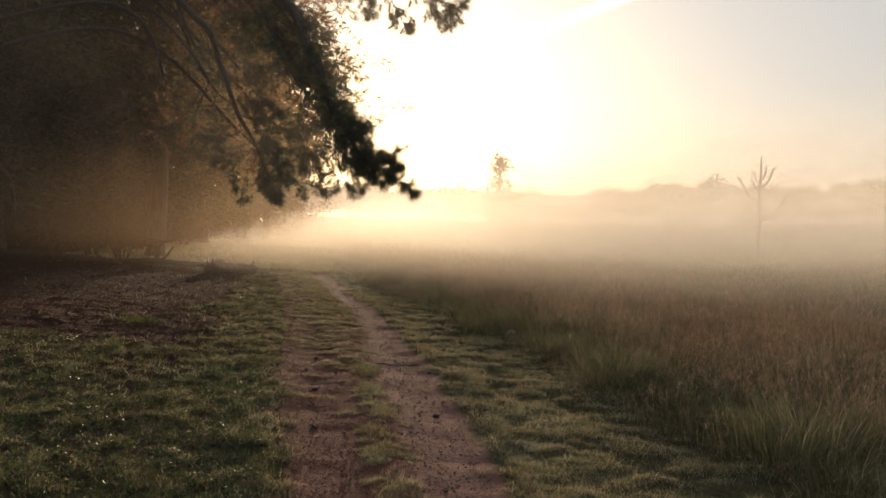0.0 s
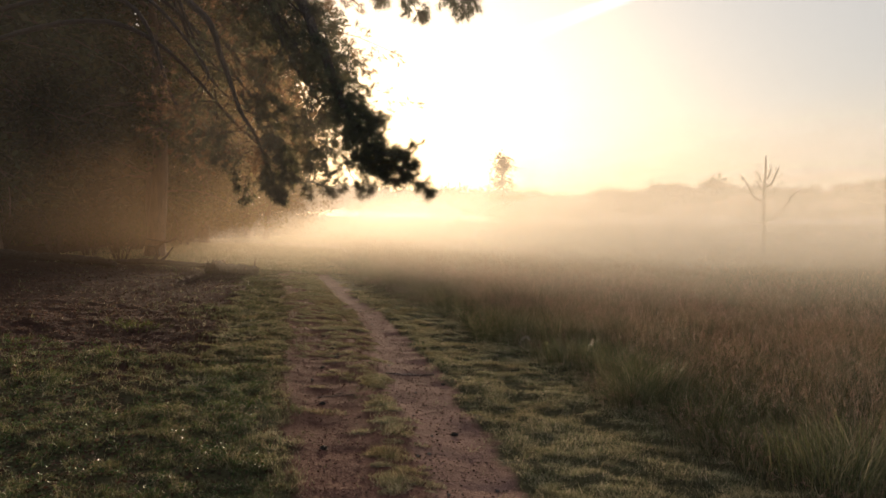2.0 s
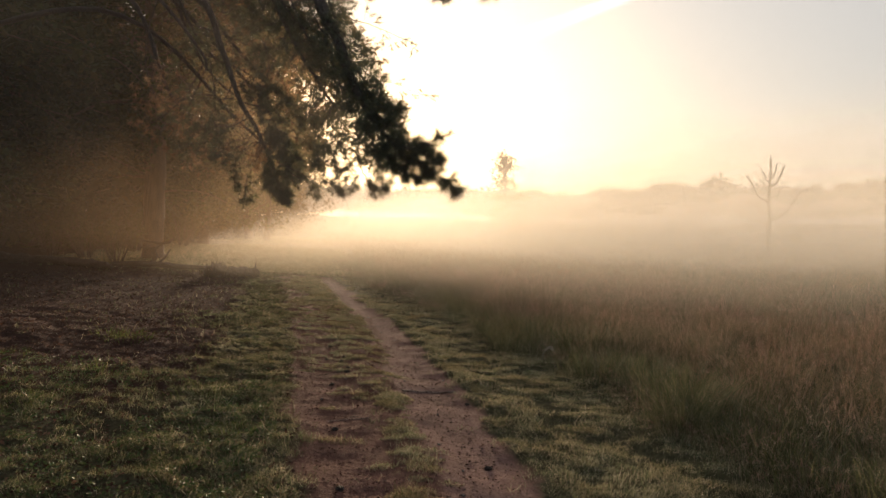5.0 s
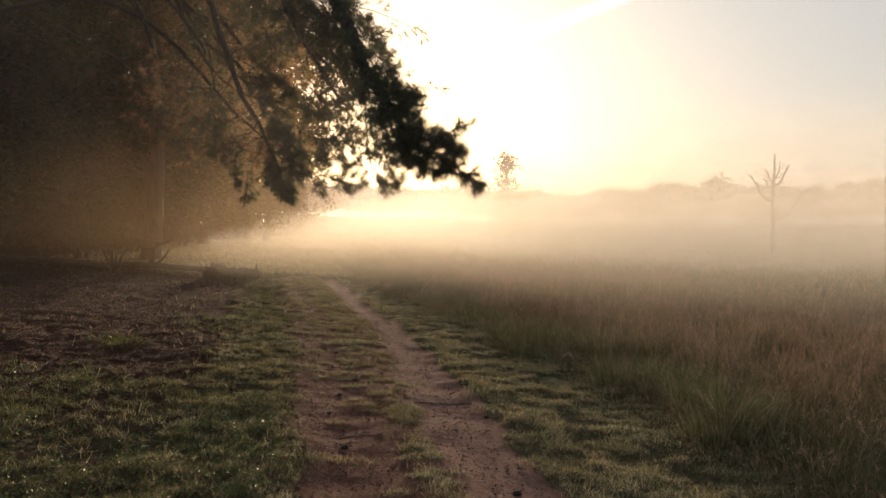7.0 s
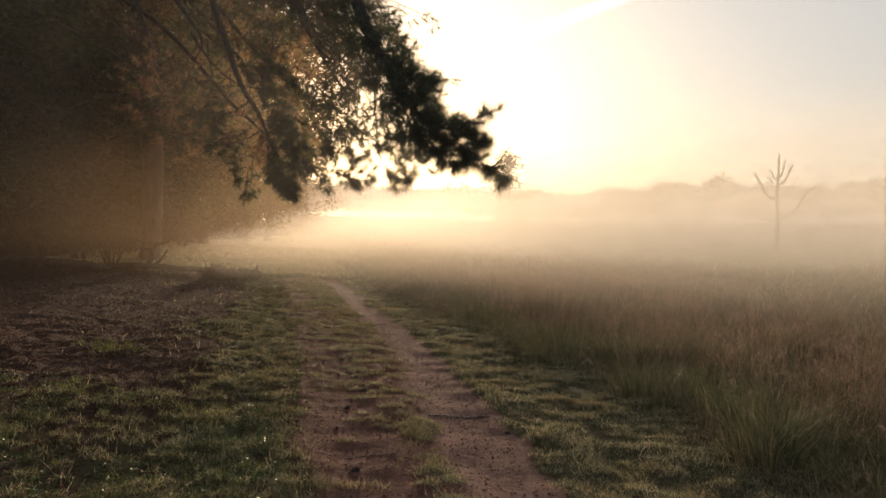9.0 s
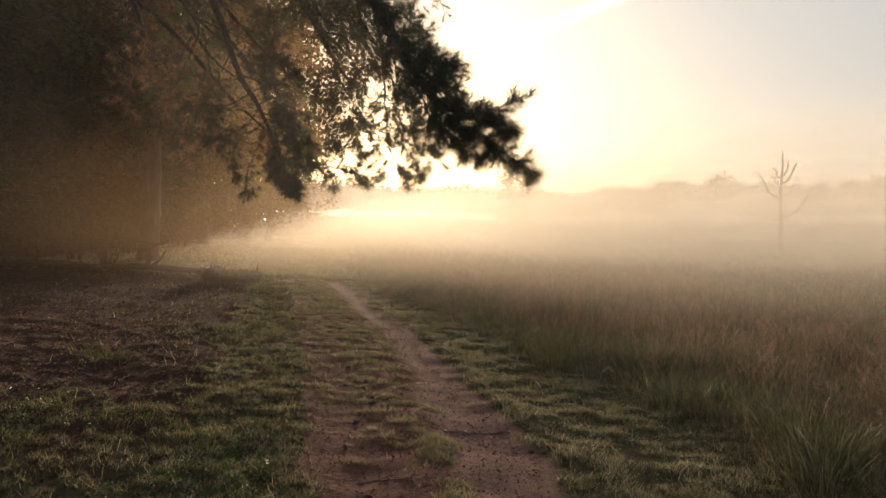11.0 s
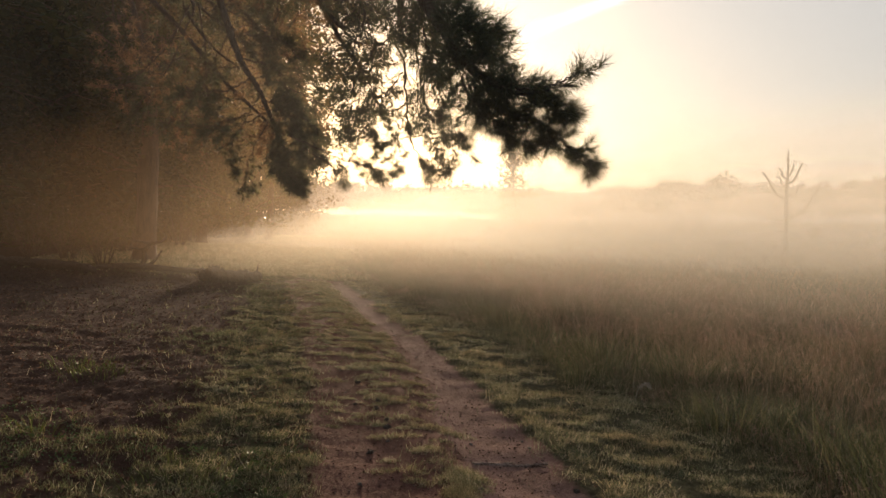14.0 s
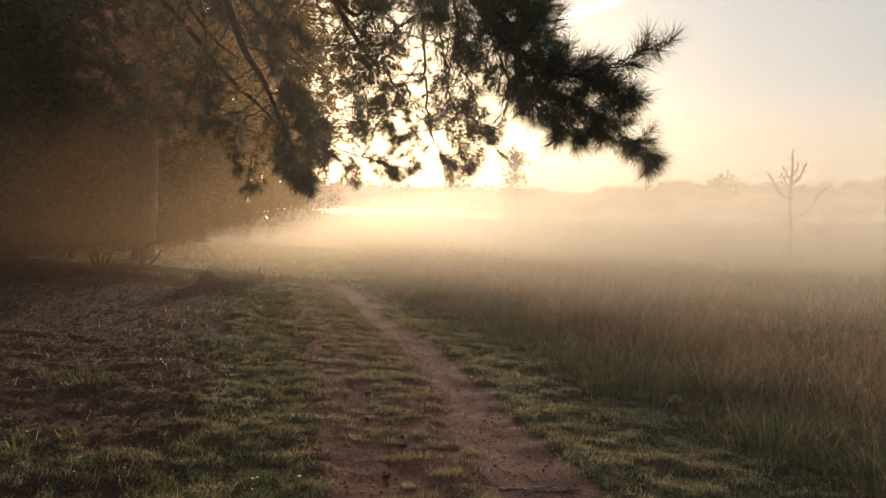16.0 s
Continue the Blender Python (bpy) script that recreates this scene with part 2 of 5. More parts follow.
MAT_SEDGE = blade_material("sedge", [(0.0, (0.075, 0.09, 0.042)), (0.5, (0.15, 0.155, 0.078)), (0.85, (0.26, 0.23, 0.13)), (1.0, (0.48, 0.40, 0.28))], 0.8)
MAT_NEEDLE = blade_material("pine_needles", [(0.0, (0.070, 0.082, 0.046)), (0.7, (0.13, 0.142, 0.076)), (1.0, (0.22, 0.175, 0.10))], 1.2, (0.8, 0.65, 0.5), 0.36, 0.4)
MAT_DRYNEEDLE = blade_material("dry_needles", [(0.0, (0.15, 0.095, 0.052)), (0.7, (0.27, 0.175, 0.10)), (1.0, (0.40, 0.28, 0.17))], 1.2, (0.8, 0.65, 0.5), 0.6, 0.5)
MAT_LEAF = blade_material("leaves", [(0.0, (0.028, 0.040, 0.012)), (0.7, (0.06, 0.075, 0.022)), (1.0, (0.11, 0.09, 0.03))], 0.25, (0.8, 0.65, 0.45), 0.4)
MAT_BIRCHLEAF = blade_material("birch_leaves", [(0.0, (0.12, 0.095, 0.035)), (0.7, (0.24, 0.175, 0.07)), (1.0, (0.36, 0.25, 0.10))], 0.4, (0.85, 0.7, 0.5), 0.65)
MAT_FALLEN = blade_material("fallen_leaves", [(0.0, (0.045, 0.024, 0.016)), (0.6, (0.10, 0.052, 0.034)), (1.0, (0.22, 0.13, 0.085))], 1.5, (0.7, 0.6, 0.55), 0.25, 0.75)
MAT_STRAW = bark_material("dry_straw", (0.30, 0.24, 0.17), (0.62, 0.53, 0.42), 40.0, 1.0)
MAT_ROOT = bark_material("worn_root", (0.10, 0.06, 0.043), (0.33, 0.22, 0.165), 30.0, 1.0)
MAT_BARK = bark_material("pine_bark", (0.05, 0.032, 0.022), (0.19, 0.115, 0.075))
MAT_TWIG = bark_material("twig_bark", (0.035, 0.024, 0.018), (0.11, 0.075, 0.05), 30.0)
MAT_DEAD = bark_material("dead_wood", (0.04, 0.033, 0.028), (0.13, 0.105, 0.085), 9.0)
MAT_ROTTEN = bark_material("rotten_wood", (0.02, 0.014, 0.01), (0.085, 0.055, 0.038), 12.0, 1.0)
MAT_CONE = bark_material("cone_scales", (0.025, 0.016, 0.012), (0.09, 0.06, 0.04), 60.0, 1.0)
MAT_CLOD = bark_material("earth_crumbs", (0.045, 0.024, 0.016), (0.20, 0.11, 0.075), 25.0, 1.0)
MAT_STONE = bark_material("pebble", (0.10, 0.08, 0.07), (0.24, 0.20, 0.17), 40.0, 1.0)


# ---- helpers of this place ----
rng = np.random.default_rng(7)


def lattice(ix, iy, seed):
    h = (ix * 374761393 + iy * 668265263 + seed * 974634777) & 0x7FFFFFFF
    h = ((h ^ (h >> 13)) * 1274126177) & 0x7FFFFFFF
    return ((h ^ (h >> 16)) & 0xFFFF) / 65535.0


def vnoise(x, y, size, seed=0, octaves=3):
    """Smooth value noise, 0 to 1, of the given feature size in metres."""
    x, y = np.asarray(x, float), np.asarray(y, float)
    total, amp, norm = np.zeros_like(x), 1.0, 0.0
    for o in range(octaves):
        u, v = x / size + 91.7 * o, y / size + 37.3 * o
        ix, iy = np.floor(u).astype(np.int64), np.floor(v).astype(np.int64)
        fx, fy = u - ix, v - iy
        fx, fy = fx * fx * (3 - 2 * fx), fy * fy * (3 - 2 * fy)
        a = lattice(ix, iy, seed) * (1 - fx) + lattice(ix + 1, iy, seed) * fx
        b = lattice(ix, iy + 1, seed) * (1 - fx) + lattice(ix + 1, iy + 1, seed) * fx
        total += amp * (a * (1 - fy) + b * fy)
        norm += amp
        amp, size = amp * 0.5, size * 0.5
    return total / norm


def smooth(a, b, x):
    t = np.clip((np.asarray(x, float) - a) / (b - a), 0, 1)
    return t * t * (3 - 2 * t)


def path_left(y):
    return np.interp(y, [-6, 2, 3.1, 4.1, 5.2, 7.7, 11, 14, 18, 22, 30, 40], [0.4, -0.42, -0.66, -0.96, -1.22, -1.78, -2.7, -3.6, -4.75, -6.0, -8.6, -12]) + 0.30 * (vnoise(y, y, 0.8, 51, 2) - 0.5)


def path_right(y):
    return np.interp(y, [-6, 2, 3.2, 4.0, 5.6, 6.65, 8.2, 10, 12.4, 16, 20.3, 24, 30, 40], [2.2, 0.95, 0.75, 0.55, 0.22, -0.02, -0.35, -0.75, -1.55, -2.65, -4.0, -5.2, -7.4, -11]) + 0.26 * (vnoise(y, y, 0.8, 52, 2) - 0.5)


def tall_edge(y):
    return np.interp(y, [-6, 2, 3.6, 4.3, 5.6, 7.4, 8.5, 10, 12.3, 13.5, 17, 22.7, 32, 37, 60, 100], [3.4, 2.95, 2.72, 2.5, 1.95, 1.8, 1.47, 0.86, -0.15, -0.45, -1.94, -3.76, -5.7, -6.8, -12, -20])


def cushion(x, y):
    """Mats and cushions of turf, a foot or so across, 0 to 1."""
    mats, fine = vnoise(x * 0.66, y, 0.17, 12, 2), vnoise(x, y, 0.11, 16, 2)
    return np.where(x < path_left(y), fine, mats)


def path_u(x, y):
    lo, hi = path_left(y), path_right(y)
    return (x - lo) / (hi - lo)


def gz(x, y):
    """Height of the ground."""
    x, y = np.asarray(x, float), np.asarray(y, float)
    z = -0.047 * 13 * np.tanh(x / 13)
    z = z + 0.12 * smooth(-5.0, -12.5, x) * smooth(6, 18, y)
    z = z + 5.0 * smooth(120, 260, np.hypot(x, y))
    u = path_u(x, y)
    fade = 1 - smooth(24, 34, y)
    ruts = np.exp(-((u - 0.2) / 0.2) ** 2) * (1 - smooth(6, 11, y)) + np.exp(-((u - 0.82) / 0.18) ** 2)
    z = z - 0.035 * ruts * fade
    near = 1 - smooth(30, 60, np.hypot(x, y))
    on_path = smooth(-0.1, 0.1, u) * (1 - smooth(0.9, 1.1, u))
    return z + near * (1 - 0.65 * on_path) * (np.where(u < 0, 0.020, 0.028) * (smooth(0.40, 0.66, cushion(x, y)) - 0.5) + 0.07 * (vnoise(x, y, 2.2, 3, 2) - 0.5) * smooth(0.0, 0.8, np.abs(u - 0.5) - 0.2) + 0.045 * (vnoise(x, y, 0.35, 5, 2) - 0.5))


def mesh_np(name, verts, faces, mat, smooth_faces=False):
    """A mesh from arrays; all faces have the same number of corners."""
    verts, faces = np.asarray(verts, np.float32), np.asarray(faces, np.int32)
    me = bpy.data.meshes.new(name)
    me.vertices.add(len(verts))
    me.vertices.foreach_set("co", verts.ravel())
    k = faces.shape[1]
    me.loops.add(faces.size)
    me.loops.foreach_set("vertex_index", faces.ravel())
    me.polygons.add(len(faces))
    me.polygons.foreach_set("loop_start", np.arange(0, faces.size, k, dtype=np.int32))
    if smooth_faces:
        me.polygons.foreach_set("use_smooth", np.ones(len(faces), bool))
    me.update(calc_edges=True)
    me.materials.append(mat)
    return me


def part_np(name, verts, faces, mat, parent, label="", kind="", smooth_faces=False):
    ob = new(name, mesh_np(name, verts, faces, mat, smooth_faces))
    ob.parent = parent
    return tagged(ob, label, kind=kind)


class Tubes:
    """Tapered branches gathered into one mesh."""

    def __init__(self):
        self.v, self.f, self.n = [], [], 0

    def add(self, pts, r0, r1, sides=6, knobs=0.0, power=1.0):
        pts = np.asarray(pts, float)
        k = len(pts)
        tan = np.gradient(pts, axis=0)
        tan /= np.linalg.norm(tan, axis=1)[:, None] + 1e-9
        ref = np.array([0.31, 0.22, 0.92]) if abs(tan[0, 2]) < 0.8 else np.array([0.9, 0.3, 0.1])
        a = np.cross(tan, ref)
        a /= np.linalg.norm(a, axis=1)[:, None] + 1e-9
        b = np.cross(tan, a)
        rad = r1 + (r0 - r1) * np.linspace(1, 0, k) ** power
        ang = np.linspace(0, 2 * np.pi, sides, endpoint=False)
        rr = rad[:, None] * (1 + knobs * (rng.random((k, sides)) - 0.5))
        ring = pts[:, None] + rr[..., None] * (np.cos(ang)[None, :, None] * a[:, None] + np.sin(ang)[None, :, None] * b[:, None])
        self.v.append(ring.reshape(-1, 3))
        i, j = np.meshgrid(np.arange(k - 1), np.arange(sides), indexing="ij")
        q = np.stack([i * sides + j, i * sides + (j + 1) % sides, (i + 1) * sides + (j + 1) % sides, (i + 1) * sides + j], -1).reshape(-1, 4)
        self.f.append(q + self.n)
        self.n += k * sides

    def build(self, name, mat, parent, label=""):
        return part_np(name, np.concatenate(self.v), np.concatenate(self.f), mat, parent, label, smooth_faces=True)


def curve(pts, steps=8):
    """Points along a smooth line through pts."""
    p = np.asarray(pts, float)
    p = np.vstack([2 * p[0] - p[1], p, 2 * p[-1] - p[-2]])
    out = []
    for i in range(1, len(p) - 2):
        t = np.linspace(0, 1, steps, endpoint=False)[:, None]
        a, b, c, d = p[i - 1], p[i], p[i + 1], p[i + 2]
        out.append(0.5 * (2 * b + (c - a) * t + (2 * a - 5 * b + 4 * c - d) * t ** 2 + (3 * b - a - 3 * c + d) * t ** 3))
    out.append(p[-2][None])
    return np.concatenate(out)


def unit(v):
    return v / (np.linalg.norm(v, axis=-1, keepdims=True) + 1e-9)


def blades(x, y, h, w, lean=0.4, segs=1, z0=None, turn=None):
    """Grass blades rooted at x, y. Returns vertices and triangles."""
    n = len(x)
    z = (gz(x, y) if z0 is None else z0) - 0.006
    a = rng.random(n) * 2 * np.pi if turn is None else turn
    out = np.stack([np.cos(a), np.sin(a), np.zeros(n)], -1)
    s = rng.random(n) * np.pi
    side = np.stack([np.cos(s), np.sin(s), np.zeros(n)], -1) * (w * 0.5)[:, None]
    root = np.stack([x, y, z], -1)
    bend = lean * (0.3 + 1.2 * rng.random(n)) * h
    vs, k = [], 2 * segs + 1
    for i in range(segs):
        t = i / segs
        c = root + out * (bend * t ** 1.8)[:, None] + np.array([0, 0, 1.0]) * (h * (t - 0.18 * t * t * lean))[:, None]
        ww = side * (1 - 0.55 * t)
        vs += [c - ww, c + ww]
    vs.append(root + out * bend[:, None] + np.array([0, 0, 1.0]) * (h * (1 - 0.3 * lean))[:, None])
    v = np.stack(vs, 1).reshape(-1, 3)
    tri = []
    for i in range(segs - 1):
        b = 2 * i
        tri += [[b, b + 1, b + 3], [b, b + 3, b + 2]]
    b = 2 * (segs - 1)
    tri.append([b, b + 1, b + 2])
    f = (np.array(tri)[None] + (np.arange(n) * k)[:, None, None]).reshape(-1, 3)
    return v, f


def join(items):
    vs, fs, n = [], [], 0
    for v, f in items:
        vs.append(v)
        fs.append(f + n)
        n += len(v)
    return np.concatenate(vs), np.concatenate(fs)


def leaves(centre, size, flat=0.0):
    """Small pointed leaves, each two triangles folded along the middle."""
    n = len(centre)
    d = unit(rng.normal(size=(n, 3)) * np.array([1, 1, 1 - 0.7 * flat]))
    e = unit(np.cross(d, unit(rng.normal(size=(n, 3)) * np.array([0.4, 0.4, 1]))))
    s = (size * (0.6 + 0.8 * rng.random(n)))[:, None]
    nrm = np.cross(d, e)
    a, c = centre - d * s * 0.5, centre + d * s * 0.5
    b1, b2 = centre + e * s * 0.28 + nrm * s * 0.1, centre - e * s * 0.28 + nrm * s * 0.1
    v = np.stack([a, b1, c, b2], 1).reshape(-1, 3)
    f = (np.array([[0, 1, 2], [0, 2, 3]])[None] + (np.arange(n) * 4)[:, None, None]).reshape(-1, 3)
    return v, f


# ---- ground ----
def spaced(lo, hi, step, far, growth=1.16):
    mid = np.arange(lo, hi, step)
    s, up, x = step, [], mid[-1]
    while x < far:
        s *= growth
        x += s
        up.append(x)
    s, down, x = step, [], lo
    while x > -far:
        s *= growth
        x -= s
        down.append(x)
    return np.concatenate([down[::-1], mid, up])


def build_ground():
    xs, ys = spaced(-5, 3.5, 0.055, 2200, 1.06), spaced(2, 10, 0.05, 2200, 1.055)
    gx, gy = np.meshgrid(xs, ys)
    x, y = gx.ravel(), gy.ravel()
    v = np.stack([x, y, gz(x, y)], -1)
    nx, ny = len(xs), len(ys)
    i, j = np.meshgrid(np.arange(ny - 1), np.arange(nx - 1), indexing="ij")
    f = np.stack([i * nx + j, i * nx + j + 1, (i + 1) * nx + j + 1, (i + 1) * nx + j], -1).reshape(-1, 4)
    me = mesh_np("ground", v, f, MAT_GROUND, True)
    u = path_u(x, y)
    along = smooth(7, 10, y)
    inside = smooth(-0.14, 0.14, u) * (1 - smooth(0.86, 1.14, u)) * (1 - smooth(24, 36, y))
    sand = inside * smooth(0.52 + 0.2 * along, 0.66 + 0.2 * along, u)
    left = smooth(0.3, 1.4, path_left(y) - x)
    masks = {"soil": inside * (0.98 - 0.1 * along), "sand": sand * 0.9,
             "litter": left * smooth(3.8, 7.0, y + 0.25 * x) * (0.9 - 0.3 * smooth(18, 30, y)) + 0.25 * left,
             "meadow": smooth(-0.2, 0.8, x - tall_edge(y))}
    for key, val in masks.items():
        at = me.attributes.new(key, "FLOAT", "POINT")
        at.data.foreach_set("value", val.astype(np.float32))
    return tagged(new("ground", me), "sandy two-track path through grass, leaf litter and meadow", "ground", kind="structure")


build_ground()


def scatter(n, x0, x1, y0, y1, bias=1.0):
    """Random places, denser towards small y."""
    return x0 + (x1 - x0) * rng.random(n), y0 + (y1 - y0) * rng.random(n) ** bias


def mounds(x, y, seed):
    """Small cushions of turf with dark gaps between them, 0 to 1."""
    return 0.75 * cushion(x, y) + 0.25 * vnoise(x, y, 0.12, seed, 2)


def turf(x, y, c, tall):
    h = (0.014 + tall * smooth(0.36, 0.72, c)) * (0.4 + 1.1 * rng.random(len(x)) ** 1.5)
    return blades(x, y, h, 0.0016 + 0.0004 * y, 0.65)


def lawn():
    items = []
    # left of the path
    x, y = scatter(1500000, -11.0, 0.0, 1.8, 24, 1.9)
    ok = (rng.random(len(x)) < smooth(-0.14, 0.2, path_left(y) - x + 0.7 * (vnoise(x, y, 0.28, 18, 2) - 0.5))) & (np.abs(x) < 0.75 * (y + 1.5))
    x, y = x[ok], y[ok]
    left = path_left(y) - x
    c = mounds(x, y, 11)
    wander = vnoise(x, y, 1.3, 23, 3) - 0.5
    brown = smooth(0.5, 1.5, left + 1.6 * wander) * smooth(4.2, 6.8, y + 0.25 * x + 2.5 * wander) * (1 - smooth(16, 20, y))
    bare = smooth(0.42, 0.62, vnoise(x, y, 1.1, 14, 2)) * smooth(0.2, 0.7, left)
    keep = rng.random(len(x)) < 0.95 * smooth(0.36 + 0.18 * brown + 0.10 * bare, 0.56 + 0.16 * brown + 0.10 * bare, c) * (1 - 0.92 * brown)
    v, f = turf(x[keep], y[keep], c[keep], 0.052)
    tagged(new("shaded_turf", mesh_np("shaded_turf", v, f, MAT_SHADED_TURF)), "green turf and weeds between the wood and the path, coloured darker for shade", "grass", kind="stuff")
    # small round-leaved weeds, wet with dew, among the turf
    n = 5200
    cy = 1.9 + 9.5 * rng.random(n) ** 1.5
    cx = path_left(cy) - 0.15 - 6.0 * rng.random(n) ** 1.2
    ok = (vnoise(cx, cy, 0.9, 20, 2) > 0.42) & (cy + 0.25 * cx < 5.6 + 0.8 * rng.random(n)) & (np.abs(cx) < 0.75 * (cy + 1.5))
    cx, cy = np.repeat(cx[ok], 14), np.repeat(cy[ok], 14)
    wx, wy = cx + 0.035 * rng.normal(size=len(cx)), cy + 0.035 * rng.normal(size=len(cx))
    v, f = leaves(np.stack([wx, wy, gz(wx, wy) + 0.008 + 0.034 * rng.random(len(wx))], -1), 0.021, 0.6)
    tagged(new("low_weeds", mesh_np("low_weeds", v, f, MAT_WEED)), "small dewy round-leaved weeds in the turf beside the path", "weeds", kind="stuff")
    # between the path and the tall grass
    x, y = scatter(900000, -8.0, 3.4, 1.8, 26, 1.7)
    ok = (rng.random(len(x)) < smooth(-0.12, 0.2, x - path_right(y) + 0.7 * (vnoise(x, y, 0.28, 17, 2) - 0.5))) & (x < tall_edge(y) + 0.3)
    x, y = x[ok], y[ok]
    c = mounds(x, y, 12)
    keep = rng.random(len(x)) < 0.95 * smooth(0.41, 0.57, c)
    items.append(turf(x[keep], y[keep], c[keep], 0.052))
    # the strip between the wheel tracks, and mats across the farther path
    x, y = scatter(800000, -7.5, 1.2, 1.8, 24, 1.6)
    u = path_u(x, y)
    ok = (u > 0) & (u < 0.97)
    x, y, u = x[ok], y[ok], u[ok]
    far = smooth(6.0, 8.5, y)
    mid = 0.44 + 0.10 * smooth(3.5, 7, y)
    band = 0.5 * np.exp(-((u - mid) / 0.085) ** 2) * (1 - far) + far * (0.05 + 0.10 * np.exp(-((u - 0.45) / 0.16) ** 2) + 0.4 * smooth(11, 16, y)) * (1 - smooth(0.68, 0.76, u)) + 0.25 * np.exp(-(u / 0.07) ** 2)
    c = 0.7 * vnoise(x * 0.6, y, 0.085, 13, 2) + 0.3 * vnoise(x, y, 0.45, 15, 2)
    keep = rng.random(len(x)) < band * smooth(0.50, 0.57, c) * 1.2
    items.append(turf(x[keep], y[keep], c[keep], 0.05))
    # single cushions of grass that have seeded themselves on the bare soil
    def cushions(cx, cy, size, tall, count):
        for sub in range(count):
            r, a = rng.random(len(cx)) ** 0.5, rng.random(len(cx)) * 6.283
            x, y = cx + 0.12 * size * r * np.cos(a), cy + 0.065 * size * r * np.sin(a)
            h = tall * size * (1.05 - 0.75 * r * r) * (0.5 + 0.8 * rng.random(len(cx)))
            items.append(blades(x, y, h, 0.0020 + 0.0004 * y, 0.7))

    n = 1500
    cy = 2.3 + 16 * rng.random(n) ** 0.95
    cu = 0.10 + 0.60 * rng.random(n)
    keep = rng.random(n) < (0.25 + 0.6 * np.exp(-((cu - 0.5) / 0.2) ** 2)) * (0.12 + 0.88 * smooth(6.0, 8.5, cy))
    cy, cu = cy[keep], cu[keep]
    cushions(path_left(cy) + cu * (path_right(cy) - path_left(cy)), cy, 0.45 + 0.9 * rng.random(len(cy)) ** 2.0, 0.058, 180)
    # the row of cushions between the near wheel tracks
    cy = 1.6 + 5.0 * rng.random(64)
    cu = 0.46 + 0.09 * smooth(3.5, 7, cy) + 0.045 * rng.normal(size=64)
    cushions(path_left(cy) + cu * (path_right(cy) - path_left(cy)), cy, 0.6 + 0.6 * rng.random(64), 0.060, 320)
    # cushions along both verges
    cy = 1.8 + 13 * rng.random(1300) ** 1.4
    cushions(path_right(cy) + 0.10 + 1.5 * rng.random(1300) ** 1.3, cy, 0.6 + 0.7 * rng.random(1300), 0.050, 130)
    cy = 1.8 + 12 * rng.random(800) ** 1.4
    cushions(path_left(cy) - 0.02 - 0.9 * rng.random(800) ** 1.3, cy, 0.6 + 0.7 * rng.random(800), 0.050, 120)
    # coarser grass farther off along the wood's edge
    x, y = scatter(190000, -17.0, -3.0, 19, 60, 1.3)
    ok = (x < tall_edge(y) + 0.4) & (x > path_left(y) - 6.5)
    x, y = x[ok], y[ok]
    items.append(blades(x, y, 0.05 + 0.10 * rng.random(len(x)), 0.014 + 0.0006 * y, 0.6))
    # long single blades that stand out of the turf
    x, y = scatter(26000, -10.0, 3.4, 2.0, 18, 1.6)
    ok = ((x < path_left(y)) | (x > path_right(y))) & (x < tall_edge(y) + 0.2) & (x > path_left(y) - 0.3 - 3.0 * rng.random(len(x)) ** 2) & (vnoise(x, y, 0.5, 19, 2) > 0.45)
    x, y = x[ok], y[ok]
    items.append(blades(x, y, 0.05 + 0.08 * rng.random(len(x)), 0.0018 + 0.0004 * y, 0.5))
    # thinner cover behind the start
    x, y = scatter(160000, -9.0, 3.3, -8.0, 2.2, 1.0)
    ok = ((x < path_left(y)) | (x > path_right(y))) & (x < tall_edge(y) + 0.2)
    x, y = x[ok], y[ok]
    items.append(turf(x, y, mounds(x, y, 11), 0.07))
    v, f = join(items)
    tagged(new("short_grass", mesh_np("short_grass", v, f, MAT_LAWN)), "short dewy green and straw-coloured grass mats beside the path", "grass", kind="stuff")


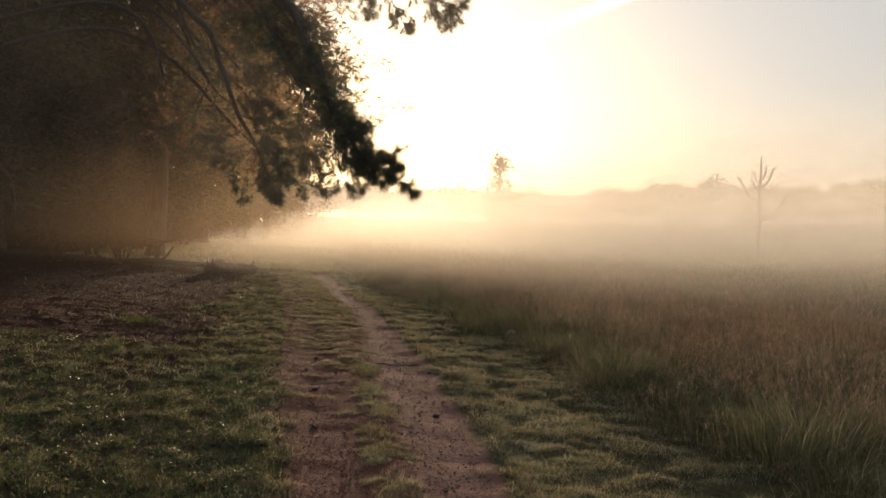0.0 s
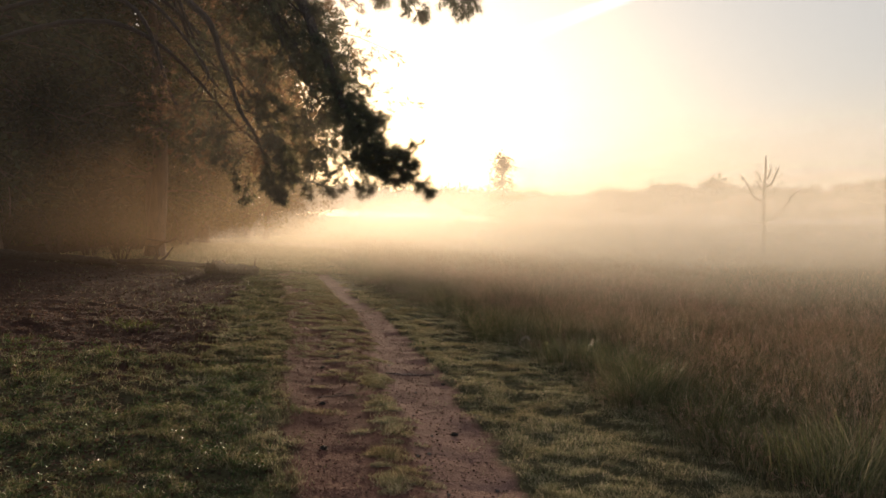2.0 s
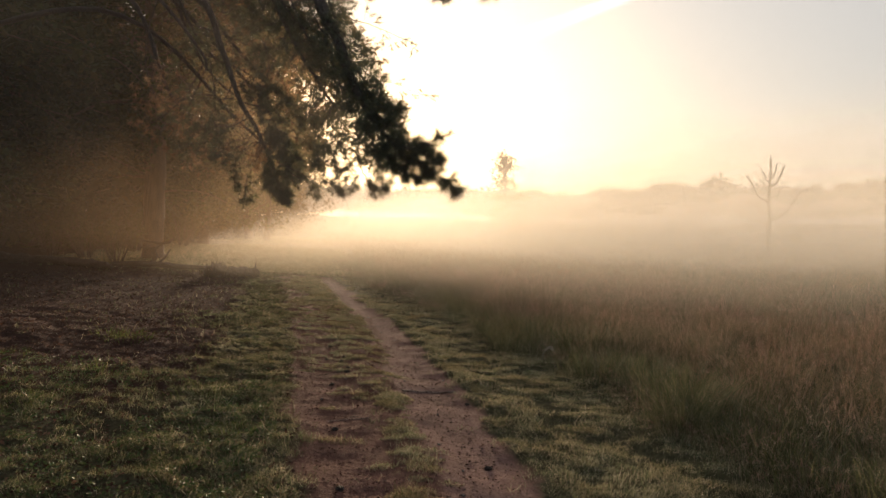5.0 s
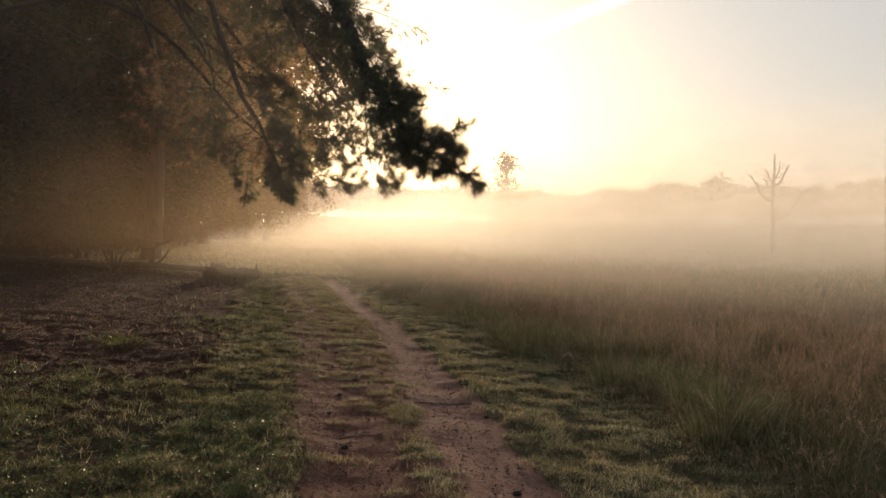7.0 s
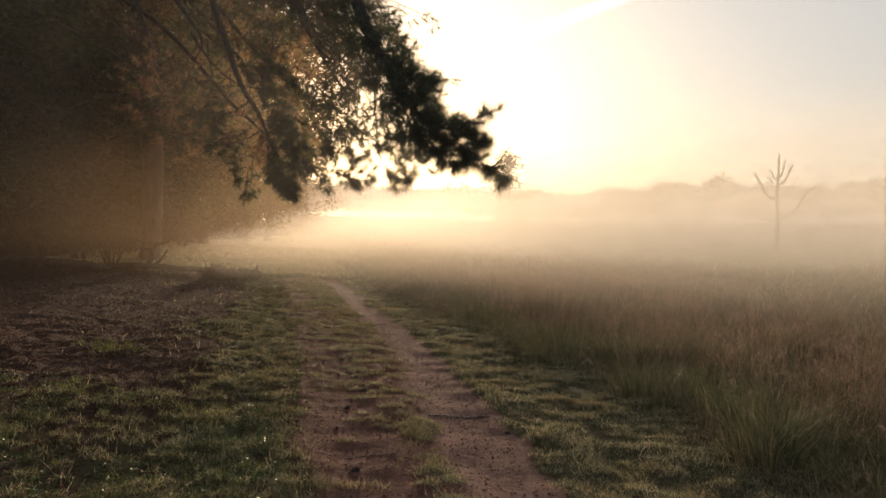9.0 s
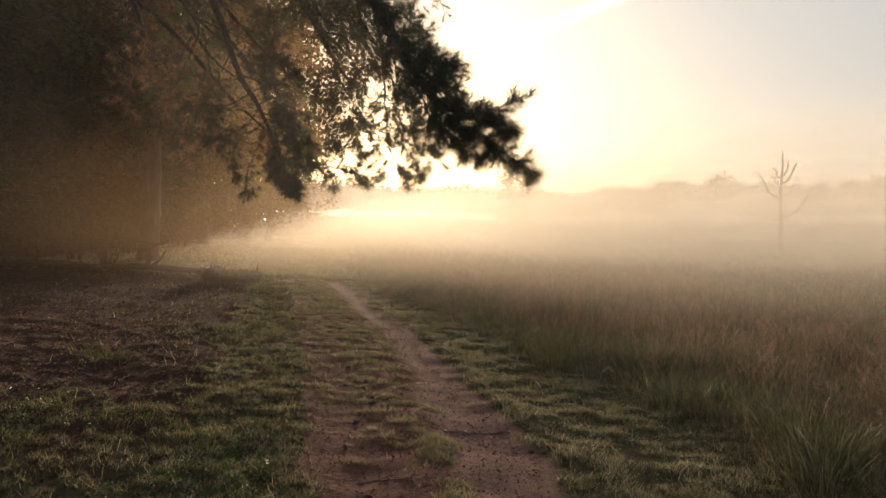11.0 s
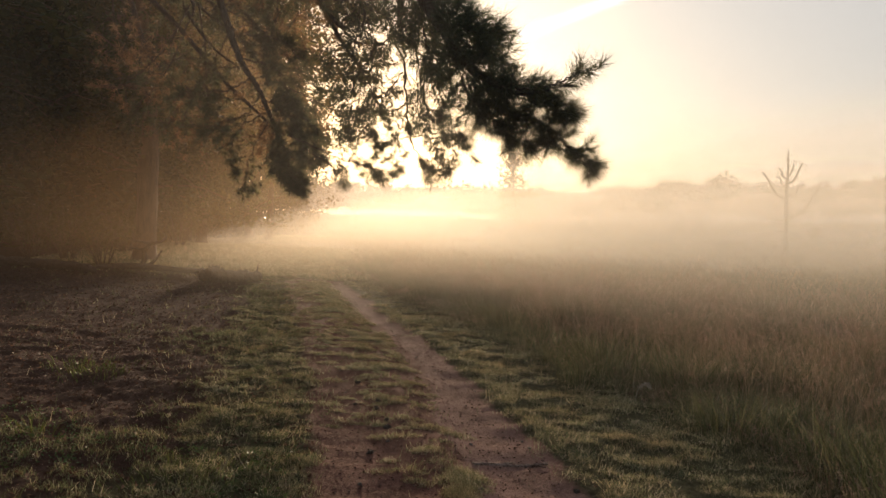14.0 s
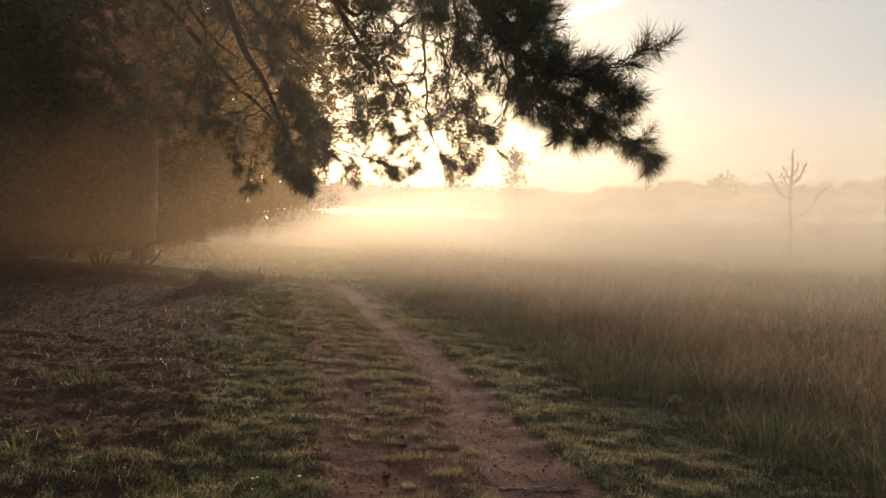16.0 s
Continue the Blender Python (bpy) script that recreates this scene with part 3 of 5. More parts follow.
def meadow():
    """Tussocks of tall grass from the path's edge out over the field."""
    items, seeds = [], []
    for n, y0, y1, reach, per, w, bias in ((900, -9, 1.5, 8.5, 36, 0.006, 1.0), (3300, 1.5, 20, 8.5, 62, 0.0042, 1.0), (3800, 15, 42, 34, 24, 0.013, 1.2), (3600, 36, 100, 75, 14, 0.035, 1.2)):
        ty = y0 + (y1 - y0) * rng.random(n) ** bias
        tx = tall_edge(ty) - 0.35 + reach * rng.random(n) ** 1.4
        grow = 0.16 + 0.84 * smooth(-0.3, 1.2, tx - tall_edge(ty) + 1.3 * (vnoise(tx, ty, 1.0, 26, 2) - 0.5))
        grow = grow * (0.45 + 0.95 * vnoise(tx, ty, 1.3, 21, 3))
        open_patch = vnoise(tx, ty, 1.1, 22, 2) > 0.36
        tx, ty, grow = tx[open_patch], ty[open_patch], grow[open_patch]
        n = len(tx)
        for sub in range(per):
            x = tx + rng.normal(size=n) * 0.13
            y = ty + rng.normal(size=n) * 0.13
            h = grow * (0.22 + 0.46 * rng.random(n))
            items.append(blades(x, y, h, np.full(n, w) * (0.5 + 0.7 * rng.random(n)), 0.8, 2 if y0 < 15 else 1))
        for sub in range(max(1, per // 9)):
            x = tx + rng.normal(size=n) * 0.12
            y = ty + rng.normal(size=n) * 0.12
            h = grow * (0.50 + 0.62 * rng.random(n) ** 2)
            turn = rng.random(n) * 2 * np.pi
            seeds.append((x, y, h, w, turn))
    v, f = join(items)
    tagged(new("tall_grass", mesh_np("tall_grass", v, f, MAT_TALL)), "tall brown and green meadow grass in tussocks", "grass", kind="stuff")
    items = []
    n = 640
    ty = 1.5 + 24 * rng.random(n) ** 1.3
    tx = tall_edge(ty) - 0.3 + 1.3 * rng.random(n) + 0.9 * (vnoise(ty, ty, 0.9, 27, 2) - 0.5)
    for sub in range(46):
        x, y = tx + rng.normal(size=n) * 0.11, ty + rng.normal(size=n) * 0.11
        turn = np.arctan2(y - ty, x - tx) + rng.normal(size=n) * 0.6
        items.append(blades(x, y, (0.10 + 0.24 * rng.random(n)) * (0.4 + 1.2 * vnoise(tx, ty, 0.8, 25, 2)), np.full(n, 0.004), 0.75, 3, turn=turn))
    v, f = join(items)
    tagged(new("sedge_border", mesh_np("sedge_border", v, f, MAT_SEDGE)), "dark green sedges along the foot of the tall grass", "grass", kind="stuff")
    out = []
    for x, y, h, w, turn in seeds:
        n = len(x)
        v, f = blades(x, y, h, np.full(n, w * 0.4), 0.35, 3, turn=turn)
        out.append((v, f))
        tip = v.reshape(n, 7, 3)[:, 6]
        base = v.reshape(n, 7, 3)[:, 4:6].mean(1)
        ax = tip - base
        for s in range(5):
            c = base + ax * (0.45 + 0.6 * rng.random((n, 1)))
            d = unit(ax * 3 + rng.normal(size=(n, 3)) * 0.25) * (0.035 + 0.03 * rng.random((n, 1))) * (0.7 + 30 * w)
            sd = unit(np.cross(d, rng.normal(size=(n, 3)))) * (w * 0.4)
            vv = np.stack([c - sd, c + sd, c + d], 1).reshape(-1, 3)
            out.append((vv, np.arange(3 * n).reshape(-1, 3)))
    v, f = join(out)
    tagged(new("grass_seed_heads", mesh_np("grass_seed_heads", v, f, MAT_SEED)), "reddish-brown feathery seed heads over the tall grass", "grass", kind="stuff")


lawn()
meadow()


def grass_tuft(x, y, h, spread, n, mat, label):
    px, py = x + rng.normal(size=n) * spread, y + rng.normal(size=n) * spread
    turn = np.arctan2(py - y, px - x) + rng.normal(size=n) * 0.5
    v, f = blades(px - x, py - y, h * (0.45 + 0.6 * rng.random(n)), np.full(n, 0.0045), 0.55, 3, z0=gz(px, py) - float(gz(x, y)), turn=turn)
    ob = new("grass_tuft", mesh_np("grass_tuft", v, f, mat))
    ob.location = (x, y, float(gz(x, y)))
    return tagged(ob, label, "grass tuft", "tufts beside the path", "stuff")


for tx, ty, th, ts, tn in ((-3.4, 6.62, 0.24, 0.05, 70), (-4.1, 8.4, 0.16, 0.16, 260), (-3.85, 8.25, 0.15, 0.13, 200), (-3.3, 5.5, 0.12, 0.18, 240), (-2.2, 6.2, 0.12, 0.16, 260), (-1.65, 5.2, 0.13, 0.14, 240), (-4.7, 7.0, 0.11, 0.2, 220)):
    grass_tuft(tx, ty, th * 0.72, ts, int(tn * 0.6), MAT_LUSH, "bright green grass tuft in the leaf litter beside the path")
for tx, ty, th, ts, tn in ((1.92, 5.85, 0.38, 0.12, 260), (2.15, 6.15, 0.45, 0.13, 240), (2.75, 4.1, 0.42, 0.2, 420), (3.1, 4.4, 0.5, 0.2, 420), (0.75, 9.2, 0.35, 0.15, 240), (1.6, 7.6, 0.42, 0.16, 260), (2.35, 4.7, 0.3, 0.2, 300)):
    grass_tuft(tx - 0.15, ty, th * 1.15, ts, tn, MAT_SEDGE, "green sedge tuft at the edge of the tall grass")


# darker clumps that stand along the foot of the tall grass
for k in range(20):
    ty = 5.2 + 0.85 * k + 0.5 * rng.random()
    tx = float(tall_edge(ty)) - 0.05 + 0.5 * rng.random()
    grass_tuft(tx, ty, 0.34 + 0.30 * rng.random(), 0.14 + 0.07 * rng.random(), 260, MAT_SEDGE, "dark green sedge clump at the foot of the tall grass")


# ---- the overhanging pine ----
def brush(pos, axis, length, count, long=0.078, wide=68.0, thick=0.0014):
    """Needle brushes: straight needles stand forward all round the end of each shoot."""
    n = len(pos)
    t = (np.arange(count) + 0.5) / count
    a = unit(np.cross(axis, unit(rng.normal(size=(n, 3)))))
    b = np.cross(axis, a)
    ang = np.arange(count)[None] * 2.39996 + rng.random((n, 1)) * 6.28 + rng.normal(size=(n, count)) * 0.3
    rad = np.cos(ang)[..., None] * a[:, None] + np.sin(ang)[..., None] * b[:, None]
    tilt = np.radians(wide - (wide - 24) * t[None] ** 1.5 + rng.normal(size=(n, count)) * 9)[..., None]
    d = unit(np.cos(tilt) * axis[:, None] + np.sin(tilt) * rad + np.array([0, 0, -0.05]))
    ln = (long * (0.72 + 0.42 * rng.random((n, count))))[..., None]
    p = pos[:, None] + axis[:, None] * (length[:, None] * t[None])[..., None]
    sd = unit(np.cross(d, rng.normal(size=(n, count, 3)))) * thick
    tip = p + d * ln
    v = np.stack([p - sd, p + sd, tip + sd * 0.4], 2).reshape(-1, 3)
    return v, np.arange(len(v)).reshape(-1, 3)


class Bough:
    """Wood, twigs and needle brushes of one limb and all that grows on it."""

    def __init__(self):
        self.wood, self.twig, self.pos, self.axis, self.len = Tubes(), Tubes(), [], [], []

    def tuft(self, base, end, clad):
        d = unit(end - base)
        self.pos.append(end - d * clad)
        self.axis.append(d)
        self.len.append(clad)

    def spray(self, pts, r0, shoots, reach=(0.10, 0.18), clad=0.11, start=0.25, forks=1, out=0.8, lift=0.1):
        """A branch along pts: shoots leave it at an angle, bend forward and end in brushes; longer ones fork again."""
        sp = curve(pts, 9)
        sp[1:-1] += rng.normal(size=(len(sp) - 2, 3)) * 0.006
        self.wood.add(sp, r0, 0.0022, 6, 0.2)
        self.tuft(sp[-3], sp[-1], clad)
        for i in range(shoots):
            q = start + (1 - start) * (i + rng.random()) / shoots
            k = min(len(sp) - 2, int(q * (len(sp) - 1)))
            self.shoot(sp[k], unit(sp[k + 1] - sp[k]), (reach[0] + (reach[1] - reach[0]) * rng.random()) * (1.25 - 0.5 * q), clad, forks, out, lift)

    def shoot(self, at, along, size, clad, forks, out, lift):
        d = unit(along * (0.55 + 0.4 * rng.random()) + unit(np.cross(along, rng.normal(size=3))) * out + np.array([0, 0, lift]))
        mid = at + d * size * 0.55
        end = mid + unit(d + along * 0.5 + rng.normal(size=3) * 0.16 + np.array([0, 0, lift])) * size * 0.5
        self.twig.add(curve([at, mid, end], 3), 0.0026, 0.0013, 4)
        self.tuft(mid, end, min(clad, size * 0.8))
        for _ in range(forks):
            self.shoot(at + d * size * (0.25 + 0.4 * rng.random()), d, size * 0.65, clad * 0.8, 0, out, lift)

    def build(self, parent, count, mat, label, long=0.078, wide=68.0, thick=0.0014):
        limb = self.wood.build("limb", MAT_TWIG, parent)
        if self.twig.v:
            tagged(self.twig.build("twigs", MAT_TWIG, limb), kind="stuff")
        v, f = brush(np.array(self.pos), np.array(self.axis), np.array(self.len), count, long, wide, thick)
        part_np("needles", v, f, mat, limb, label, "stuff")
        return limb


pine = tagged(new("pine_tree"), "tall pine with drooping needle-covered limbs hanging over the path", "tree")
PX, PY = -9.6, 11.4
pine_trunk = Tubes()
pine_trunk.add(curve([(PX, PY, float(gz(PX, PY)) - 0.1), (PX + 0.06, PY, 2.4), (PX - 0.05, PY + 0.1, 5.4), (PX + 0.1, PY, 9.0), (PX, PY, 12.5)], 8), 0.27, 0.07, 14, 0.12)
pine_trunk.build("trunk", MAT_BARK, pine)
GREEN, BROWN = "dark green needles", "dry brown needles"

# the thick limb whose end comes nearest, with the shoot that turns up at its tip
b = Bough()
b.wood.add(curve([(PX, PY, 5.8), (-4.2, 8.2, 5.3), (-1.75, 6.6, 4.05), (-1.12, 5.95, 3.2), (-0.9, 5.65, 2.72), (-0.73, 5.45, 2.41), (-0.6, 5.38, 2.22), (-0.42, 5.2, 2.09), (-0.3, 5.1, 2.08)], 9), 0.085, 0.006, 8, 0.25, 1.4)
b.spray([(-0.52, 5.25, 2.13), (-0.40, 5.15, 2.09), (-0.30, 5.1, 2.10), (-0.22, 5.07, 2.13), (-0.13, 5.05, 2.165)], 0.006, 17, (0.05, 0.09), 0.12, 0.0, 0, 0.9)
b.spray([(-0.66, 5.42, 2.30), (-0.57, 5.45, 2.35), (-0.48, 5.45, 2.41)], 0.004, 10, (0.06, 0.10), 0.10, 0.2, 0)
b.spray([(-0.62, 5.4, 2.22), (-0.49, 5.4, 2.09), (-0.32, 5.4, 2.01), (-0.19, 5.4, 1.91), (-0.07, 5.4, 1.81)], 0.007, 49, (0.07, 0.13), 0.10, 0.15, 1, 0.8, 0.0)
b.spray([(-0.6, 5.38, 2.18), (-0.55, 5.42, 2.08), (-0.45, 5.4, 1.99), (-0.33, 5.4, 1.90)], 0.006, 37, (0.06, 0.11), 0.09, 0.1, 1, 0.8, -0.05)
b.spray([(-0.5, 5.3, 2.15), (-0.38, 5.3, 2.08), (-0.28, 5.28, 2.04), (-0.19, 5.26, 2.02)], 0.006, 41, (0.06, 0.11), 0.10, 0.0, 1)
b.spray([(-0.78, 5.5, 2.50), (-0.68, 5.4, 2.33), (-0.58, 5.34, 2.20), (-0.46, 5.25, 2.13)], 0.007, 38, (0.07, 0.12), 0.10, 0.0, 1, 0.9, 0.05)
b.spray([(-0.74, 5.5, 2.40), (-0.66, 5.46, 2.22), (-0.60, 5.44, 2.08)], 0.006, 23, (0.07, 0.12), 0.10, 0.1, 1, 0.8, -0.05)
b.spray([(-1.15, 6.0, 3.25), (-1.0, 5.8, 2.95), (-0.88, 5.65, 2.68), (-0.80, 5.55, 2.5)], 0.008, 35, (0.09, 0.17), 0.11, 0.0, 1)
b.spray([(-1.2, 6.05, 3.3), (-1.12, 6.0, 2.95), (-1.0, 5.9, 2.66), (-0.9, 5.8, 2.45)], 0.008, 32, (0.09, 0.17), 0.10, 0.1, 1)
b.spray([(-1.75, 6.6, 4.05), (-1.5, 6.4, 3.7), (-1.25, 6.1, 3.45), (-1.05, 5.95, 3.15)], 0.012, 38, (0.12, 0.22), 0.11, 0.0, 1)
b.spray([(-1.9, 6.7, 4.15), (-1.75, 6.7, 3.7), (-1.5, 6.5, 3.35), (-1.35, 6.4, 3.1)], 0.010, 35, (0.12, 0.22), 0.11, 0.1, 1)
for line in ([(-0.7, 5.42, 2.38), (-0.58, 5.4, 2.33), (-0.47, 5.38, 2.26)], [(-0.72, 5.45, 2.45), (-0.62, 5.42, 2.41), (-0.52, 5.42, 2.37)], [(-0.88, 5.7, 2.62), (-0.83, 5.7, 2.42), (-0.75, 5.65, 2.24)], [(-1.1, 5.95, 3.2), (-0.93, 5.85, 3.02), (-0.76, 5.8, 2.86)], [(-0.97, 5.75, 2.88), (-0.8, 5.6, 2.74), (-0.63, 5.55, 2.6)], [(-0.85, 5.6, 2.65), (-0.67, 5.5, 2.5), (-0.52, 5.45, 2.39)], [(-1.5, 6.4, 3.75), (-1.25, 6.2, 3.6), (-1.0, 6.1, 3.4)]):
    b.spray(line, 0.006, 16, (0.08, 0.14), 0.10, 0.1, 1)
b.build(pine, 70, MAT_NEEDLE, GREEN, 0.082, 66.0, 0.00095)

# the thin hanging branches in front of the sun: bare twigs with tufts at their ends
b = Bough()
HANG = ((0.013, 2, [(-1.3, 6.6, 3.75), (-1.10, 6.85, 3.12), (-1.04, 6.9, 2.71), (-1.03, 6.9, 2.44), (-1.00, 6.9, 2.15), (-0.93, 6.9, 1.98), (-0.90, 6.9, 1.86)]),
        (0.005, 9, [(-1.00, 6.88, 2.14), (-0.87, 6.84, 2.12), (-0.75, 6.8, 2.08), (-0.60, 6.8, 2.045)]), (0.005, 6, [(-1.05, 6.9, 2.56), (-1.21, 6.9, 2.34), (-1.24, 6.9, 2.13)]),
        (0.004, 7, [(-1.03, 6.92, 2.45), (-1.22, 6.95, 2.39), (-1.36, 6.95, 2.30)]), (0.005, 10, [(-1.95, 7.4, 2.2), (-1.55, 7.3, 2.03), (-1.28, 7.3, 1.95), (-1.11, 7.3, 1.92)]),
        (0.004, 6, [(-1.85, 7.5, 2.12), (-1.64, 7.6, 1.98), (-1.54, 7.6, 1.87)]), (0.004, 6, [(-1.48, 7.3, 2.01), (-1.32, 7.3, 1.96), (-1.26, 7.3, 1.91)]))
TUFTS = ((0.004, 6, [(-1.9, 7.2, 2.52), (-1.54, 7.2, 2.35), (-1.33, 7.2, 2.28)]), (0.004, 6, [(-1.38, 7.0, 2.56), (-1.42, 7.0, 2.28), (-1.43, 7.0, 2.12)]), (0.004, 6, [(-1.19, 6.9, 2.34), (-1.05, 6.9, 2.23), (-1.12, 6.9, 2.14)]),
         (0.004, 7, [(-0.92, 6.5, 2.5), (-0.86, 6.5, 2.23), (-0.76, 6.5, 2.13)]), (0.004, 7, [(-0.78, 6.5, 2.4), (-0.71, 6.6, 2.19), (-0.64, 6.6, 2.10)]), (0.004, 6, [(-1.85, 7.4, 2.33), (-1.65, 7.4, 2.20), (-1.51, 7.4, 2.16)]),
         (0.004, 7, [(-0.93, 6.9, 1.98), (-0.83, 6.9, 1.97), (-0.74, 6.9, 1.95)]), (0.004, 7, [(-1.00, 6.9, 2.14), (-1.14, 6.9, 2.10), (-1.21, 6.9, 2.08)]), (0.003, 6, [(-0.94, 6.9, 2.0), (-0.91, 6.92, 1.92), (-0.88, 6.94, 1.87)]),
         (0.003, 4, [(-1.03, 6.9, 2.30), (-0.95, 6.9, 2.26), (-0.90, 6.95, 2.22)]), (0.003, 4, [(-1.2, 6.9, 2.3), (-1.3, 6.95, 2.2), (-1.42, 7.0, 2.16)]))
for r, k, line in HANG + TUFTS:
    b.spray(line, r, int(k * 1.6), (0.06, 0.16), 0.05, 0.3, 1, 0.8, 0.0)
b.build(pine, 42, MAT_NEEDLE, GREEN, 0.082, 85.0, 0.0014)

# the boughs above them
b = Bough()
for k, line in ((20, [(-1.6, 6.7, 3.8), (-1.04, 6.4, 2.85), (-1.18, 6.4, 2.57), (-1.28, 6.4, 2.42), (-1.31, 6.4, 2.33)]), (18, [(-1.7, 6.7, 3.8), (-1.25, 6.4, 2.85), (-1.34, 6.4, 2.57), (-1.43, 6.4, 2.42)]),
                (18, [(-1.2, 6.2, 3.4), (-0.85, 6.3, 2.72), (-0.84, 6.3, 2.46), (-0.78, 6.3, 2.30), (-0.74, 6.3, 2.21)]), (14, [(-1.15, 6.2, 3.3), (-0.95, 6.3, 2.65), (-0.90, 6.3, 2.42), (-0.87, 6.3, 2.34)]),
                (18, [(-1.9, 6.9, 3.8), (-1.5, 6.7, 3.1), (-1.2, 6.5, 2.85), (-1.0, 6.4, 2.72)])):
    b.spray(line, 0.008, int(k * 1.5), (0.10, 0.28), 0.06, 0.1, 1, 0.9, 0.0)
b.build(pine, 44, MAT_NEEDLE, GREEN, 0.082, 80.0, 0.0014)

# the long bare limb that droops to the dark clump
b = Bough()
b.wood.add(curve([(PX, PY, 5.2), (-4.6, 8.8, 5.0), (-3.05, 8.0, 4.15), (-2.74, 8.0, 3.54), (-2.52, 8.0, 2.93), (-2.37, 8.05, 2.67), (-2.28, 8.2, 2.40), (-2.16, 8.25, 2.1)], 9), 0.055, 0.012, 8, 0.25, 1.3)
for r, k, line in ((0.008, 24, [(-2.28, 8.2, 2.42), (-2.2, 8.2, 2.2), (-2.13, 8.2, 2.0), (-2.0, 8.2, 1.84)]), (0.008, 26, [(-2.30, 8.2, 2.49), (-2.07, 8.2, 2.45), (-1.95, 8.2, 2.27), (-1.88, 8.2, 2.06)]),
                   (0.007, 24, [(-2.28, 8.25, 2.34), (-2.24, 8.3, 2.05), (-2.12, 8.3, 1.85)]), (0.008, 20, [(-2.50, 8.05, 2.93), (-2.26, 8.05, 2.86), (-2.15, 8.05, 2.71), (-2.06, 8.05, 2.5)]),
                   (0.007, 22, [(-2.36, 8.1, 2.6), (-2.2, 8.1, 2.55), (-2.05, 8.1, 2.3), (-2.02, 8.15, 2.1)]), (0.007, 18, [(-2.60, 8.02, 3.12), (-2.40, 8.05, 3.12), (-2.17, 8.05, 3.08), (-2.02, 8.05, 2.92)])):
    b.spray(line, r, k * 2, (0.08, 0.18), 0.07, 0.1, 1, 0.85, 0.0)
for r, k, line in ((0.006, 9, [(-2.36, 8.2, 2.5), (-2.61, 8.3, 2.39), (-2.70, 8.3, 2.18), (-2.68, 8.3, 1.95)]), (0.005, 9, [(-2.34, 8.2, 2.42), (-2.50, 8.3, 2.18), (-2.56, 8.3, 1.99), (-2.56, 8.3, 1.86)]),
                   (0.007, 12, [(-2.44, 8.03, 2.76), (-2.64, 8.1, 2.68), (-2.87, 8.1, 2.66), (-3.05, 8.1, 2.61)]), (0.006, 12, [(-2.38, 8.1, 2.62), (-2.53, 8.2, 2.49), (-2.77, 8.2, 2.42), (-2.92, 8.2, 2.37)]),
                   (0.006, 12, [(-2.6, 8.0, 3.15), (-2.75, 8.1, 2.95), (-2.85, 8.15, 2.8), (-2.9, 8.2, 2.65)]), (0.006, 12, [(-2.25, 8.0, 3.6), (-2.2, 8.0, 3.3), (-2.35, 8.1, 2.95), (-2.3, 8.1, 2.75)])):
    b.spray(line, r, int(k * 1.3), (0.10, 0.28), 0.045, 0.3, 1, 0.9, 0.0)
b.build(pine, 44, MAT_NEEDLE, GREEN, 0.075, 80.0, 0.0019)

# brown, half-dead side limb that curls up at its ends
b = Bough()
b.wood.add(curve([(-4.6, 8.8, 5.0), (-3.6, 8.3, 4.2), (-3.0, 8.1, 3.5), (-2.95, 8.1, 3.3)], 8), 0.03, 0.010, 7, 0.25)
for k, line in ((14, [(-2.96, 8.05, 3.37), (-3.14, 8.0, 3.02), (-3.36, 8.0, 2.80), (-3.6, 8.0, 2.65)]), (14, [(-2.9, 8.1, 3.4), (-2.90, 8.25, 2.87), (-3.08, 8.3, 2.55), (-3.17, 8.3, 2.3)]),
                (12, [(-2.97, 8.1, 3.3), (-3.18, 8.2, 2.94), (-3.3, 8.2, 2.78)]), (12, [(-3.6, 8.3, 4.2), (-3.7, 8.2, 3.5), (-3.6, 8.2, 3.0)]), (12, [(-3.0, 8.1, 3.5), (-2.6, 8.3, 3.35), (-2.4, 8.4, 3.2)]),
                (12, [(-3.3, 8.2, 3.9), (-2.9, 8.3, 3.8), (-2.4, 8.4, 3.6), (-2.1, 8.4, 3.4)])):
    b.spray(line, 0.008, int(k * 1.2), (0.14, 0.32), 0.05, 0.2, 1, 0.9, 0.12)
b.build(pine, 36, MAT_DRYNEEDLE, BROWN, 0.072, 85.0, 0.0018)

# high limb that leaves the view early
b = Bough()
b.wood.add(curve([(PX, PY, 7.0), (-3.8, 8.4, 6.6), (-1.5, 6.9, 5.0), (-0.55, 6.25, 4.2), (-0.1, 6.1, 3.8)], 9), 0.07, 0.008, 8, 0.25)
for k, line in ((16, [(-0.55, 6.25, 4.24), (-0.1, 6.15, 3.85), (0.1, 6.1, 3.66), (0.22, 6.1, 3.50)]), (12, [(-0.5, 6.2, 4.1), (-0.36, 6.2, 3.8), (-0.28, 6.2, 3.62), (-0.2, 6.2, 3.5)]), (12, [(-0.1, 6.1, 3.85), (0.2, 6.0, 3.68), (0.34, 6.0, 3.65)]),
                (14, [(-0.9, 6.5, 4.5), (-0.65, 6.3, 4.0), (-0.55, 6.3, 3.7)]), (14, [(-1.2, 6.7, 4.7), (-0.95, 6.5, 4.2), (-0.85, 6.5, 3.9)])):
    b.spray(line, 0.006, int(k * 1.4), (0.10, 0.22), 0.08, 0.2, 1)
b.build(pine, 60, MAT_NEEDLE, GREEN, thick=0.0020)

